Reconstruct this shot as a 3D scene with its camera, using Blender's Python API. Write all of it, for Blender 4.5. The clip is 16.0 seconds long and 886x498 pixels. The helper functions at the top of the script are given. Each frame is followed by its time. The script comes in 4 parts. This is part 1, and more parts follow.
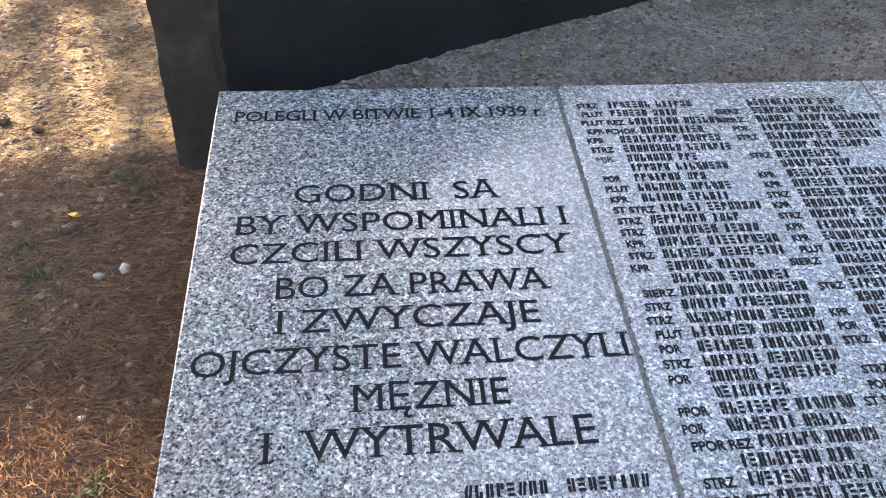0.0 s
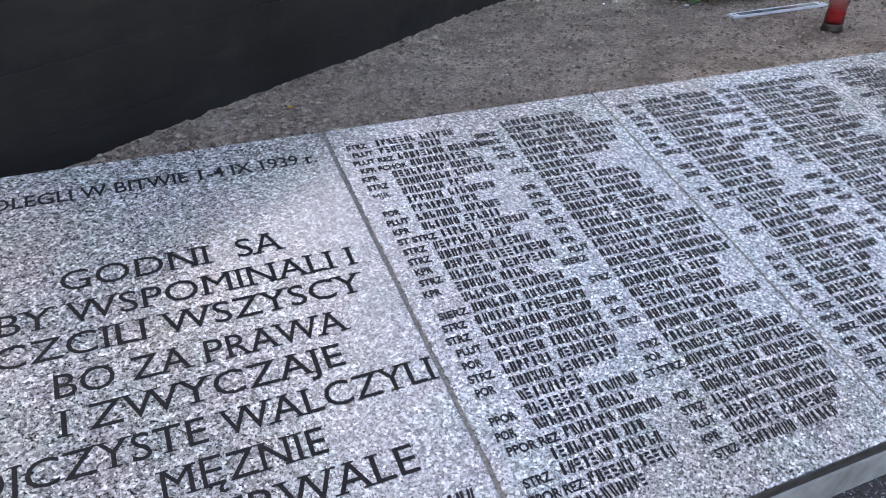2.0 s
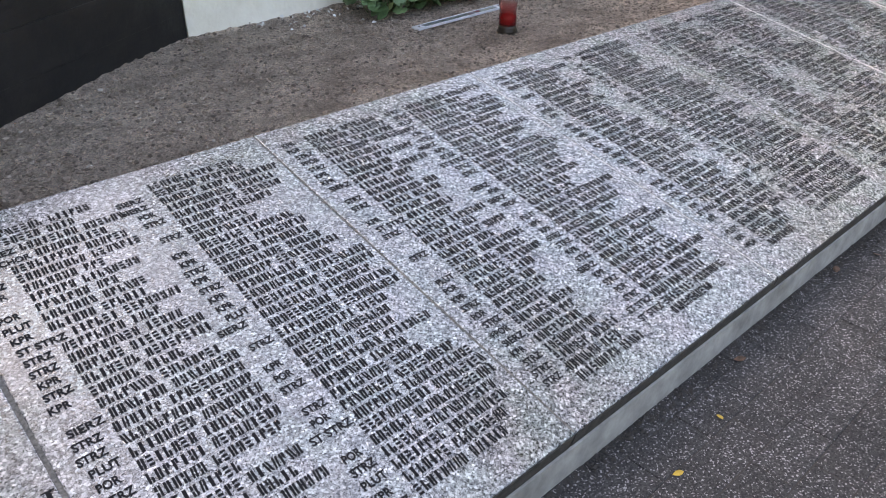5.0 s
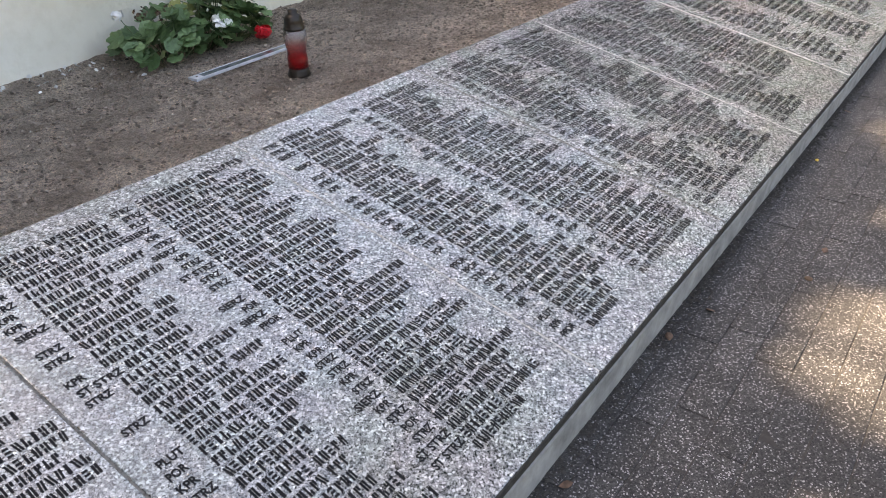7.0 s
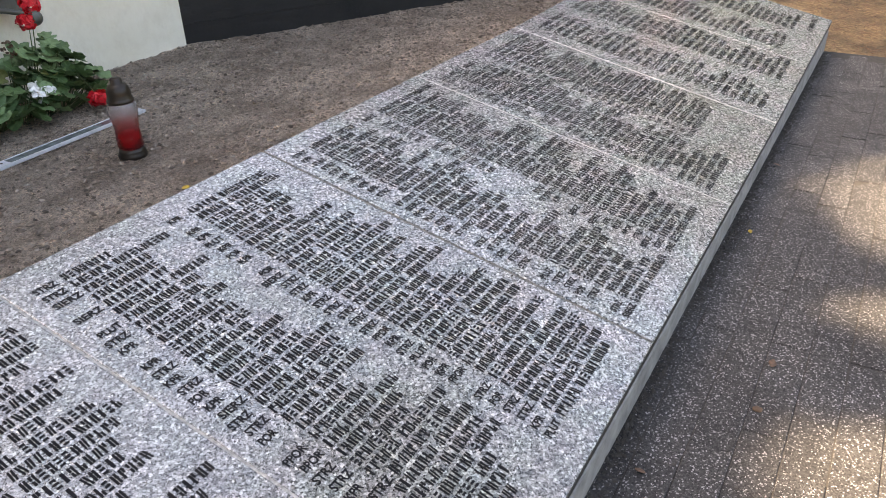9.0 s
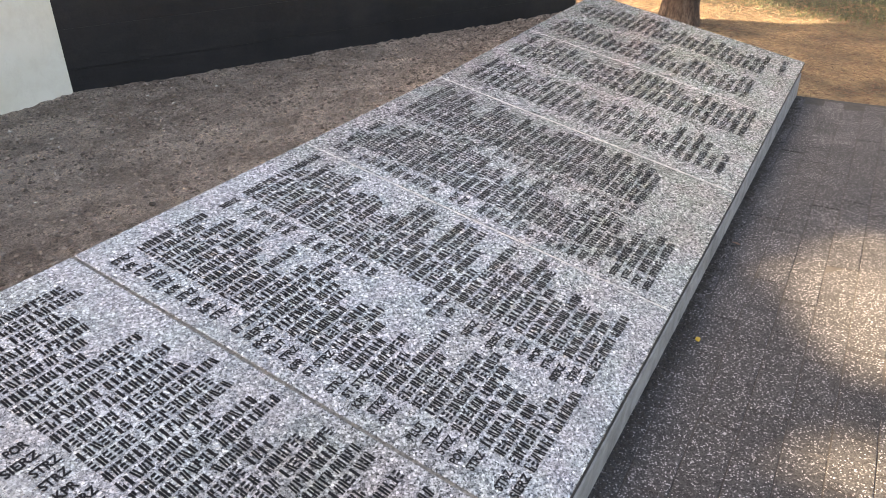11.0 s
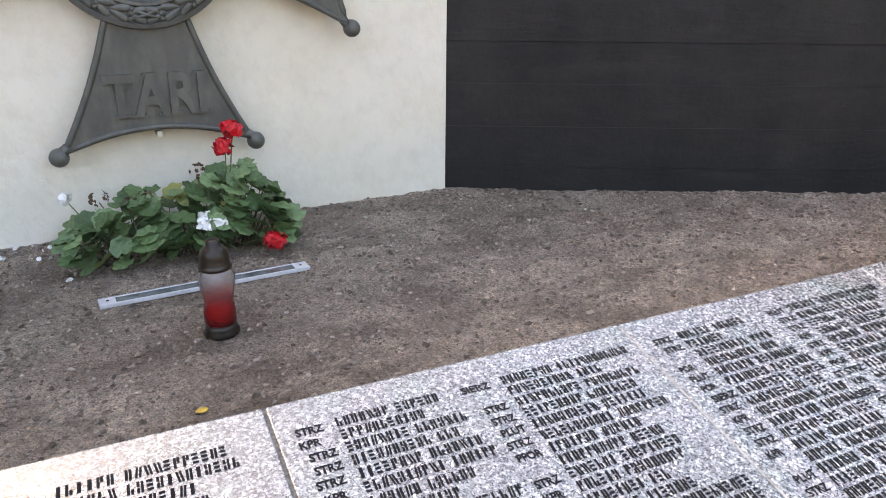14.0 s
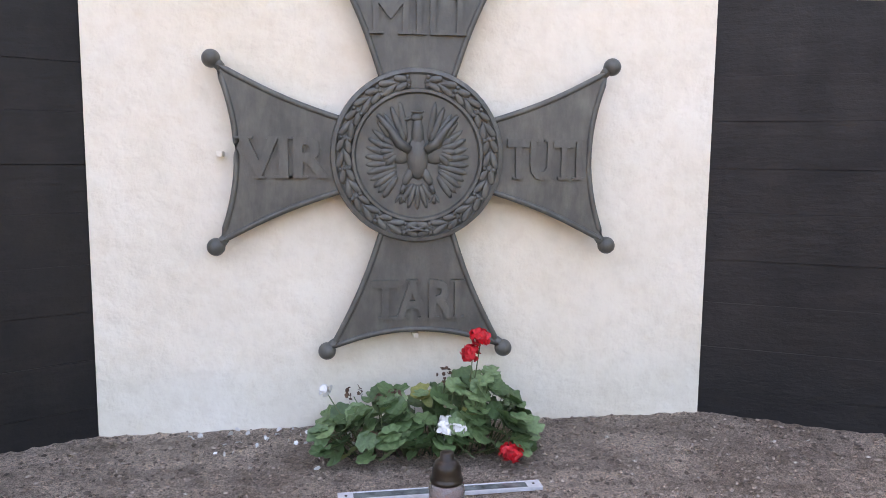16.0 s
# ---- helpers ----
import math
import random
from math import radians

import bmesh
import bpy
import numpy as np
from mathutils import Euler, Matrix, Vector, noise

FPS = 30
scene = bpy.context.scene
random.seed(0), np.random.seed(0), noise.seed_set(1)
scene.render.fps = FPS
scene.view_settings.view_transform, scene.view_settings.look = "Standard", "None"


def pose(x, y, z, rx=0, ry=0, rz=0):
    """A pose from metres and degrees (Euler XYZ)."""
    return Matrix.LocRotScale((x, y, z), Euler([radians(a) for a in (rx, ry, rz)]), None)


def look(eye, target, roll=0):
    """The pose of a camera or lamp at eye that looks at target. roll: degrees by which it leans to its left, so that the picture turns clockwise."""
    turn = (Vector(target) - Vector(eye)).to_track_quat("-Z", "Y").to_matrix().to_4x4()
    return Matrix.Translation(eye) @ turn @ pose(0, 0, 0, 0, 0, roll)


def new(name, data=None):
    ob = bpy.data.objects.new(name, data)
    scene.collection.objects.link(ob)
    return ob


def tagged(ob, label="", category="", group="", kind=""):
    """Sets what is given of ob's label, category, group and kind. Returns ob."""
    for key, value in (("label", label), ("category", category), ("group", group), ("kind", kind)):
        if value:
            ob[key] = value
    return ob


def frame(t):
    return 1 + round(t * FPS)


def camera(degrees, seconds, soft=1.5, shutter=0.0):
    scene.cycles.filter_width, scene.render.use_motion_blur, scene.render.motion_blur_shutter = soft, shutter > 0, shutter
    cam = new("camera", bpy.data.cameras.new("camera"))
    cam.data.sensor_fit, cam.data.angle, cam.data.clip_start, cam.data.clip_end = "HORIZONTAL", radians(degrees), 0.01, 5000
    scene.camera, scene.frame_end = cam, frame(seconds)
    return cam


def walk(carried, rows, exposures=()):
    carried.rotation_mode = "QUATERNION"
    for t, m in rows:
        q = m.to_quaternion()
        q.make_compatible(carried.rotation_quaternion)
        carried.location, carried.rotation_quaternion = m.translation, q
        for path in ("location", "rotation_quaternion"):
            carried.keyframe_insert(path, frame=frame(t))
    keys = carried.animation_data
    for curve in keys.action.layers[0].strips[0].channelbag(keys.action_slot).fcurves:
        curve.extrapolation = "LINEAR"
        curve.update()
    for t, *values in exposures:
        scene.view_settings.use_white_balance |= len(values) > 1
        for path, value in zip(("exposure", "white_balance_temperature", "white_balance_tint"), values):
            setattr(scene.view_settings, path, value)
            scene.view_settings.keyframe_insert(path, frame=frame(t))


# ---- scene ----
from collections import Counter

cam = camera(60.8, 16.0, soft=0.9)
PATH = [
    (0, (0.178, 0.021, 1.251), (0.374, 1.631, 0.081), 1.9),
    (0.5, (0.182, 0.027, 1.254), (0.478, 1.638, 0.106), 2.0),
    (1, (0.188, 0.03, 1.252), (0.617, 1.631, 0.133), 2.0),
    (1.5, (0.196, 0.017, 1.252), (0.767, 1.593, 0.161), 2.0),
    (2, (0.2, 0.003, 1.259), (0.911, 1.542, 0.197), 1.8),
    (2.5, (0.21, -0.009, 1.267), (1.042, 1.484, 0.228), 1.6),
    (3, (0.232, -0.015, 1.257), (1.162, 1.433, 0.238), 1.0),
    (3.2, (0.24, -0.014, 1.263), (1.203, 1.411, 0.241), 0.9),
    (5.3, (0.629, -0.05, 1.298), (1.818, 1.19, 0.273), -0.2),
    (5.5, (0.674, -0.051, 1.293), (1.883, 1.173, 0.273), -0.5),
    (6, (0.831, 0.016, 1.293), (2.104, 1.175, 0.276), -0.9),
    (6.5, (0.977, 0.069, 1.299), (2.308, 1.162, 0.283), -1.1),
    (7, (1.133, 0.089, 1.298), (2.513, 1.123, 0.284), -1.2),
    (7.5, (1.342, 0.109, 1.296), (2.76, 1.1, 0.292), -1.2),
    (8, (1.474, 0.14, 1.292), (2.92, 1.095, 0.293), -1.3),
    (8.5, (1.635, 0.232, 1.291), (3.108, 1.157, 0.304), -1.5),
    (9, (1.765, 0.281, 1.29), (3.26, 1.181, 0.313), -1.6),
    (9.5, (1.935, 0.287, 1.293), (3.442, 1.173, 0.322), -1.5),
    (10, (2.124, 0.287, 1.287), (3.653, 1.163, 0.341), -1.1),
    (10.2, (2.181, 0.287, 1.289), (3.71, 1.164, 0.345), -1.2),
    (12.3, (2.827, 0.288, 1.259), (4.325, 1.285, 0.385), -0.4),
    (12.5, (2.891, 0.308, 1.246), (4.354, 1.365, 0.384), 0.2),
    (13, (3.014, 0.367, 1.277), (4.309, 1.619, 0.406), -0.2),
    (13.5, (3.113, 0.466, 1.276), (4.18, 1.958, 0.478), 0.2),
    (14, (3.113, 0.537, 1.285), (3.928, 2.216, 0.567), 0.5),
    (14.5, (3.107, 0.559, 1.292), (3.673, 2.38, 0.691), 0.5),
    (15, (3.128, 0.561, 1.31), (3.51, 2.468, 0.843), 0.3),
    (15.5, (3.123, 0.576, 1.321), (3.411, 2.526, 0.984), 0.5),
    (16, (3.153, 0.573, 1.37), (3.373, 2.546, 1.127), 0.5),
]
walk(cam, [(t, look(eye, target, roll)) for t, eye, target, roll in PATH], [(0.0, 2.6, 7100, 11), (2.0, 2.7, 7600, 16), (3.0, 2.68, 7750, 16), (7.0, 2.49, 8600, 15), (13.0, 2.48, 8500, 15), (14.3, 2.88, 8350, 18), (16.0, 2.94, 8150, 24)])

# ---- world and light ----
world = bpy.data.worlds.new("sky")
scene.world = world
world.use_nodes = True
wn, wl = world.node_tree.nodes, world.node_tree.links
wn.clear()
SUN_EL, SUN_AZ = 45.0, -35.0          # degrees; azimuth from +y towards +x
sky = wn.new("ShaderNodeTexSky")
sky.sky_type = "NISHITA"
sky.sun_disc = False
sky.dust_density = 3.5
sky.air_density = 1.0
sky.sun_elevation = radians(SUN_EL)
sky.sun_rotation = radians(SUN_AZ)
bg = wn.new("ShaderNodeBackground")
bg.inputs["Strength"].default_value = 0.15
wo = wn.new("ShaderNodeOutputWorld")
wl.new(sky.outputs[0], bg.inputs["Color"])
wl.new(bg.outputs[0], wo.inputs["Surface"])

sun_dir = Vector((math.sin(radians(SUN_AZ)) * math.cos(radians(SUN_EL)), math.cos(radians(SUN_AZ)) * math.cos(radians(SUN_EL)), math.sin(radians(SUN_EL))))
sun_data = bpy.data.lights.new("sun", "SUN")
sun_data.energy, sun_data.angle, sun_data.color = 5.0, radians(0.42), (1.0, 0.88, 0.72)
sun = new("sun", sun_data)
sun.matrix_world = look(tuple(sun_dir * 30), (0, 0, 0))

# ---- materials ----


class Mat:
    """A small builder of node materials in object space."""

    def __init__(self, name, rough=0.7, metal=0.0):
        self.m = bpy.data.materials.new(name)
        self.m.use_nodes = True
        self.n, self.l = self.m.node_tree.nodes, self.m.node_tree.links
        self.b = self.n["Principled BSDF"]
        self.b.inputs["Roughness"].default_value = rough
        self.b.inputs["Metallic"].default_value = metal
        self.co = self.n.new("ShaderNodeNewGeometry").outputs["Position"]

    def noise(self, scale, detail=4, rough=0.55, stretch=None):
        t = self.n.new("ShaderNodeTexNoise")
        t.inputs["Scale"].default_value, t.inputs["Detail"].default_value, t.inputs["Roughness"].default_value = scale, detail, rough
        if stretch:
            mp = self.n.new("ShaderNodeMapping")
            mp.inputs["Scale"].default_value = stretch
            self.l.new(self.co, mp.inputs["Vector"])
            self.l.new(mp.outputs[0], t.inputs["Vector"])
        else:
            self.l.new(self.co, t.inputs["Vector"])
        return t.outputs["Fac"]

    def cells(self, scale, feature="F1", out="Color", rand=1.0):
        t = self.n.new("ShaderNodeTexVoronoi")
        t.feature = feature
        t.inputs["Scale"].default_value = scale
        t.inputs["Randomness"].default_value = rand
        self.l.new(self.co, t.inputs["Vector"])
        if out != "Color":
            return t.outputs[out]
        sp = self.n.new("ShaderNodeSeparateColor")
        self.l.new(t.outputs["Color"], sp.inputs[0])
        return sp.outputs[0]

    def ramp(self, fac, stops, step=False):
        r = self.n.new("ShaderNodeValToRGB")
        if step:
            r.color_ramp.interpolation = "CONSTANT"
        e = r.color_ramp.elements
        while len(e) < len(stops):
            e.new(0.5)
        for el, (p, c) in zip(e, stops):
            el.position = p
            el.color = (*c, 1) if isinstance(c, tuple) else (c, c, c, 1)
        self.l.new(fac, r.inputs["Fac"])
        return r.outputs["Color"]

    def mix(self, fac, a, b, blend="MIX"):
        x = self.n.new("ShaderNodeMix")
        x.data_type, x.blend_type = "RGBA", blend
        for sock, v in ((x.inputs[0], fac), (x.inputs[6], a), (x.inputs[7], b)):
            if isinstance(v, (int, float)):
                sock.default_value = v
            elif isinstance(v, tuple):
                sock.default_value = (*v, 1)
            else:
                self.l.new(v, sock)
        return x.outputs[2]

    def random(self):
        return self.n.new("ShaderNodeObjectInfo").outputs["Random"]

    def island(self):
        return self.n.new("ShaderNodeNewGeometry").outputs["Random Per Island"]

    def color(self, c):
        if isinstance(c, tuple):
            self.b.inputs["Base Color"].default_value = (*c, 1)
        else:
            self.l.new(c, self.b.inputs["Base Color"])
        return self

    def rough(self, c):
        self.l.new(c, self.b.inputs["Roughness"])
        return self

    def bump(self, h, dist=0.002, strength=1.0):
        bp = self.n.new("ShaderNodeBump")
        bp.inputs["Distance"].default_value, bp.inputs["Strength"].default_value = dist, strength
        self.l.new(h, bp.inputs["Height"])
        self.l.new(bp.outputs[0], self.b.inputs["Normal"])
        return self


def m_granite():
    k = Mat("granite", 0.3)
    grain = k.ramp(k.cells(205), [(0.0, 0.010), (0.20, 0.016), (0.27, 0.15), (0.5, 0.27), (0.72, 0.43), (0.88, 0.60), (0.95, 0.92)])
    fine = k.ramp(k.cells(470), [(0.0, 0.010), (0.24, 0.06), (0.34, 0.27), (0.75, 0.44), (0.93, 0.80)])
    c = k.mix(0.38, grain, fine)
    clump = k.ramp(k.noise(70, 3, 0.6), [(0.36, (0.53, 0.54, 0.55)), (0.60, (1.0, 1.0, 0.99))])
    c = k.mix(1.0, c, clump, "MULTIPLY")
    tint = k.ramp(k.noise(9, 3), [(0.36, (0.92, 1.0, 0.98)), (0.64, (1.03, 0.99, 1.02))])
    c = k.mix(1.0, c, tint, "MULTIPLY")
    dirt = k.ramp(k.noise(2.2, 4), [(0.4, (1, 1, 1)), (0.72, (0.84, 0.82, 0.77))])
    c = k.mix(1.0, c, dirt, "MULTIPLY")
    k.color(c)
    k.rough(k.ramp(k.noise(6, 5), [(0.3, 0.13), (0.7, 0.24)]))
    k.b.inputs["IOR"].default_value = 1.85
    k.bump(k.noise(240, 2), 0.0004, 0.35)
    return k.m


def m_plaster():
    k = Mat("white_limewash", 0.85)
    c = k.ramp(k.noise(1.6, 6), [(0.3, (0.775, 0.715, 0.585)), (0.7, (0.84, 0.80, 0.70))])
    blot = k.ramp(k.noise(14, 5, 0.65), [(0.30, (0.93, 0.92, 0.90)), (0.55, (1, 1, 1))])
    c = k.mix(1.0, c, blot, "MULTIPLY")
    k.color(c)
    h = k.mix(0.16, k.noise(5, 4, 0.5), k.noise(26, 5, 0.65))
    k.bump(h, 0.042, 0.78)
    return k.m


def m_black():
    k = Mat("black_painted_concrete", 0.5)
    c = k.ramp(k.noise(2.0, 6, 0.6, (1, 1, 0.35)), [(0.3, (0.0065, 0.0064, 0.0070)), (0.75, (0.0195, 0.0175, 0.0172))])
    st = k.ramp(k.noise(5, 6, 0.65, (0.6, 0.6, 1.8)), [(0.50, (1, 1, 1)), (0.66, (1.5, 1.45, 1.42)), (0.80, (2.3, 2.15, 2.0))])
    k.color(k.mix(1.0, c, st, "MULTIPLY"))
    k.rough(k.ramp(k.noise(5, 5), [(0.3, 0.45), (0.7, 0.7)]))
    k.b.inputs["Specular IOR Level"].default_value = 0.36
    k.bump(k.mix(0.5, k.noise(26, 6, 0.6), k.noise(9, 6, 0.7, (0.6, 0.6, 3.0))), 0.010, 0.7)
    return k.m


def m_wall_end():
    k = Mat("worn_dark_concrete", 0.85)
    c = k.ramp(k.noise(9, 6, 0.7), [(0.3, (0.024, 0.018, 0.013)), (0.55, (0.046, 0.034, 0.024)), (0.78, (0.09, 0.067, 0.047))])
    k.color(c)
    k.bump(k.noise(38, 7, 0.7), 0.02, 0.9)
    return k.m


def m_soil():
    k = Mat("dry_soil", 0.95)
    c = k.ramp(k.mix(0.5, k.noise(3.0, 7, 0.65), k.noise(0.8, 4, 0.6)), [(0.36, (0.365, 0.282, 0.224)), (0.6, (0.675, 0.56, 0.456))])
    rake = k.ramp(k.noise(6, 6, 0.7, (0.8, 1.35, 1)), [(0.36, (0.62, 0.60, 0.58)), (0.60, (1.2, 1.2, 1.2))])
    c = k.mix(1.0, c, rake, "MULTIPLY")
    f = k.ramp(k.mix(0.5, k.noise(62, 6, 0.85), k.noise(190, 3, 0.8)), [(0.39, 0.22), (0.50, 0.95), (0.61, 1.8)])
    c = k.mix(1.0, c, f, "MULTIPLY")
    k.color(c)
    k.bump(k.mix(0.5, k.noise(40, 8, 0.75), k.noise(170, 4, 0.8)), 0.06, 1.0)
    return k.m


def m_clod():
    k = Mat("soil_clod", 0.95)
    c = k.ramp(k.island(), [(0.0, (0.075, 0.057, 0.044)), (0.6, (0.25, 0.192, 0.149)), (0.985, (0.34, 0.275, 0.22)), (1.0, (0.5, 0.45, 0.39))])
    k.color(c)
    k.bump(k.noise(160, 4, 0.7), 0.004)
    return k.m


def m_litter_ground():
    k = Mat("dry_grass_ground", 0.95)
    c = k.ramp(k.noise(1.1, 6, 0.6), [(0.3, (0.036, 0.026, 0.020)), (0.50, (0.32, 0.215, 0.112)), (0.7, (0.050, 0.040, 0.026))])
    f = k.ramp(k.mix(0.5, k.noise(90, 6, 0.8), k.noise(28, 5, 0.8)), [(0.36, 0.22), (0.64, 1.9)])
    sep = k.n.new("ShaderNodeSeparateXYZ")
    k.l.new(k.co, sep.inputs[0])
    mp = k.n.new("ShaderNodeMapRange")
    mp.inputs["From Min"].default_value, mp.inputs["From Max"].default_value = 8.7, 9.8
    k.l.new(sep.outputs["X"], mp.inputs["Value"])
    grass = k.ramp(k.noise(5, 6, 0.7), [(0.3, (0.018, 0.027, 0.009)), (0.7, (0.048, 0.055, 0.021))])
    c = k.mix(mp.outputs[0], c, grass)
    k.color(k.mix(1.0, c, f, "MULTIPLY"))
    k.bump(k.mix(0.5, k.noise(22, 8, 0.75), k.noise(110, 4, 0.75)), 0.05, 1.0)
    return k.m


def m_paver():
    k = Mat("concrete_paver", 0.85)
    c = k.ramp(k.random(), [(0.0, (0.046, 0.0445, 0.0452)), (1.0, (0.063, 0.061, 0.062))])
    sp = k.ramp(k.cells(300), [(0.0, 0.22), (0.4, 0.7), (0.82, 1.15), (0.90, 2.2), (0.96, 6.5)])
    c = k.mix(1.0, c, sp, "MULTIPLY")
    st = k.ramp(k.noise(3.5, 5), [(0.35, (0.75, 0.74, 0.73)), (0.65, (1.15, 1.13, 1.1))])
    k.color(k.mix(1.0, c, st, "MULTIPLY"))
    k.bump(k.noise(320, 3, 0.7), 0.003, 0.8)
    return k.m


def m_plain(name, col, rough=0.6, metal=0.0, vary=0.25, scale=40, bump=0.001):
    k = Mat(name, rough, metal)
    lo = tuple(x * (1 - vary) for x in col)
    hi = tuple(min(1, x * (1 + vary)) for x in col)
    k.color(k.ramp(k.noise(scale, 5, 0.6), [(0.3, lo), (0.7, hi)]))
    if bump:
        k.bump(k.noise(scale * 3, 4, 0.6), bump, 0.7)
    return k.m


def m_bronze():
    k = Mat("patinated_bronze", 0.5, 0.25)
    c = k.ramp(k.noise(5, 6, 0.65), [(0.3, (0.082, 0.086, 0.080)), (0.7, (0.135, 0.135, 0.123))])
    st = k.ramp(k.noise(26, 4, 0.6, (1, 1, 0.3)), [(0.4, (0.85, 0.85, 0.85)), (0.75, (1.3, 1.3, 1.25))])
    k.color(k.mix(1.0, c, st, "MULTIPLY"))
    k.bump(k.noise(50, 5, 0.6), 0.003, 0.6)
    return k.m


def m_leaf(name, lo, hi):
    k = Mat(name, 0.55)
    k.color(k.mix(0.3, k.ramp(k.island(), [(0, lo), (1, hi)]), k.ramp(k.noise(60, 3), [(0.3, lo), (0.7, hi)])))
    k.b.inputs["Subsurface Weight"].default_value = 0.0
    return k.m


def m_bark():
    k = Mat("pine_bark", 0.9)
    c = k.ramp(k.noise(16, 7, 0.7, (1, 1, 0.3)), [(0.3, (0.050, 0.032, 0.024)), (0.50, (0.165, 0.110, 0.078)), (0.72, (0.30, 0.225, 0.17))])
    f = k.ramp(k.noise(70, 5, 0.75, (1, 1, 0.45)), [(0.34, 0.45), (0.6, 1.3)])
    k.color(k.mix(1.0, c, f, "MULTIPLY"))
    k.bump(k.mix(0.5, k.noise(22, 7, 0.75, (1, 1, 0.4)), k.noise(75, 5, 0.8, (1, 1, 0.5))), 0.09, 1.0)
    return k.m


M_GRANITE, M_PLASTER, M_BLACK, M_SOIL = m_granite(), m_plaster(), m_black(), m_soil()
M_WALL_END = m_wall_end()
M_CLOD, M_GROUND, M_PAVER, M_BRONZE, M_BARK = m_clod(), m_litter_ground(), m_paver(), m_bronze(), m_bark()
M_INK = m_plain("black_letter_paint", (0.011, 0.011, 0.013), 0.7, 0, 0.4, 200, 0)
M_INK.node_tree.nodes["Principled BSDF"].inputs["Specular IOR Level"].default_value = 0.12
M_CONCRETE = m_plain("grey_concrete", (0.31, 0.295, 0.27), 0.85, 0, 0.38, 11, 0.003)
M_MORTAR = m_plain("pale_mortar", (0.38, 0.37, 0.35), 0.9, 0, 0.5, 90)
M_JOINT = m_plain("joint_grit", (0.13, 0.122, 0.11), 0.9, 0, 0.7, 130)
M_SAND = m_plain("joint_sand", (0.045, 0.040, 0.036), 0.95, 0, 0.35, 50)
M_EDGE = m_plain("shaded_weathered_edge", (0.05, 0.044, 0.037), 0.9, 0, 0.45, 45, 0.002)
M_PINE = m_leaf("pine_needles", (0.03, 0.05, 0.015), (0.07, 0.10, 0.03))

# ---- mesh helpers ----


def part(name, bm, material, parent=None, label="", smooth=False):
    """Links a bmesh as one mesh object, under parent if given."""
    me = bpy.data.meshes.new(name)
    bm.to_mesh(me)
    bm.free()
    if smooth:
        for p in me.polygons:
            p.use_smooth = True
    me.materials.append(material)
    ob = new(name, me)
    if parent:
        ob.parent = parent
    if label:
        ob["label"] = label
    return ob


def mesh_part(name, verts, faces, material, parent=None, label="", smooth=False):
    me = bpy.data.meshes.new(name)
    me.from_pydata(verts, [], faces)
    if smooth:
        me.polygons.foreach_set("use_smooth", [True] * len(me.polygons))
    me.materials.append(material)
    ob = new(name, me)
    if parent:
        ob.parent = parent
    if label:
        ob["label"] = label
    return ob


def empty(name, m=None):
    ob = new(name)
    if m is not None:
        ob.matrix_world = m
    return ob


def box(bm, x0, x1, y0, y1, z0, z1, bevel=0.0):
    r = bmesh.ops.create_cube(bm, size=1, matrix=Matrix.Translation(((x0 + x1) / 2, (y0 + y1) / 2, (z0 + z1) / 2)) @ Matrix.Diagonal((x1 - x0, y1 - y0, z1 - z0, 1)))
    if bevel:
        edges = list({e for v in r["verts"] for e in v.link_edges})
        bmesh.ops.bevel(bm, geom=edges, offset=bevel, segments=2, affect="EDGES", profile=0.6)
    return bm


def prism(bm, outline, z0, z1, bevel=0.0):
    """An upright prism over a plan outline (anticlockwise)."""
    lo = [bm.verts.new((x, y, z0)) for x, y in outline]
    hi = [bm.verts.new((x, y, z1)) for x, y in outline]
    n = len(outline)
    bm.faces.new(lo[::-1])
    bm.faces.new(hi)
    for i in range(n):
        bm.faces.new((lo[i], lo[(i + 1) % n], hi[(i + 1) % n], hi[i]))
    if bevel:
        bmesh.ops.bevel(bm, geom=list({e for v in lo + hi for e in v.link_edges}), offset=bevel, segments=1, affect="EDGES")
    return bm


def lathe(bm, profile, seg=24, m=None):
    """A turned body from (radius, height) pairs."""
    rings = []
    for r, z in profile:
        rings.append([bm.verts.new((r * math.cos(2 * math.pi * i / seg), r * math.sin(2 * math.pi * i / seg), z)) for i in range(seg)])
    for a, b in zip(rings, rings[1:]):
        for i in range(seg):
            bm.faces.new((a[i], a[(i + 1) % seg], b[(i + 1) % seg], b[i]))
    bm.faces.new(rings[0][::-1])
    bm.faces.new(rings[-1])
    if m is not None:
        bmesh.ops.transform(bm, matrix=m, verts=[v for ring in rings for v in ring])
    return bm


def blob(bm, m, sub=1):
    bmesh.ops.create_icosphere(bm, subdivisions=sub, radius=1, matrix=m)
    return bm


def tube(bm, pts, radii, seg=8):
    """A round tube along points, with a radius at each."""
    rings = []
    for i, p in enumerate(pts):
        p = Vector(p)
        a = Vector(pts[max(i - 1, 0)])
        b = Vector(pts[min(i + 1, len(pts) - 1)])
        q = (b - a).to_track_quat("Z", "X").to_matrix()
        rings.append([bm.verts.new(p + q @ Vector((math.cos(2 * math.pi * k / seg), math.sin(2 * math.pi * k / seg), 0)) * radii[i]) for k in range(seg)])
    for a, b in zip(rings, rings[1:]):
        for k in range(seg):
            bm.faces.new((a[k], a[(k + 1) % seg], b[(k + 1) % seg], b[k]))
    bm.faces.new(rings[0][::-1])
    bm.faces.new(rings[-1])
    return bm


TEXTS = {}


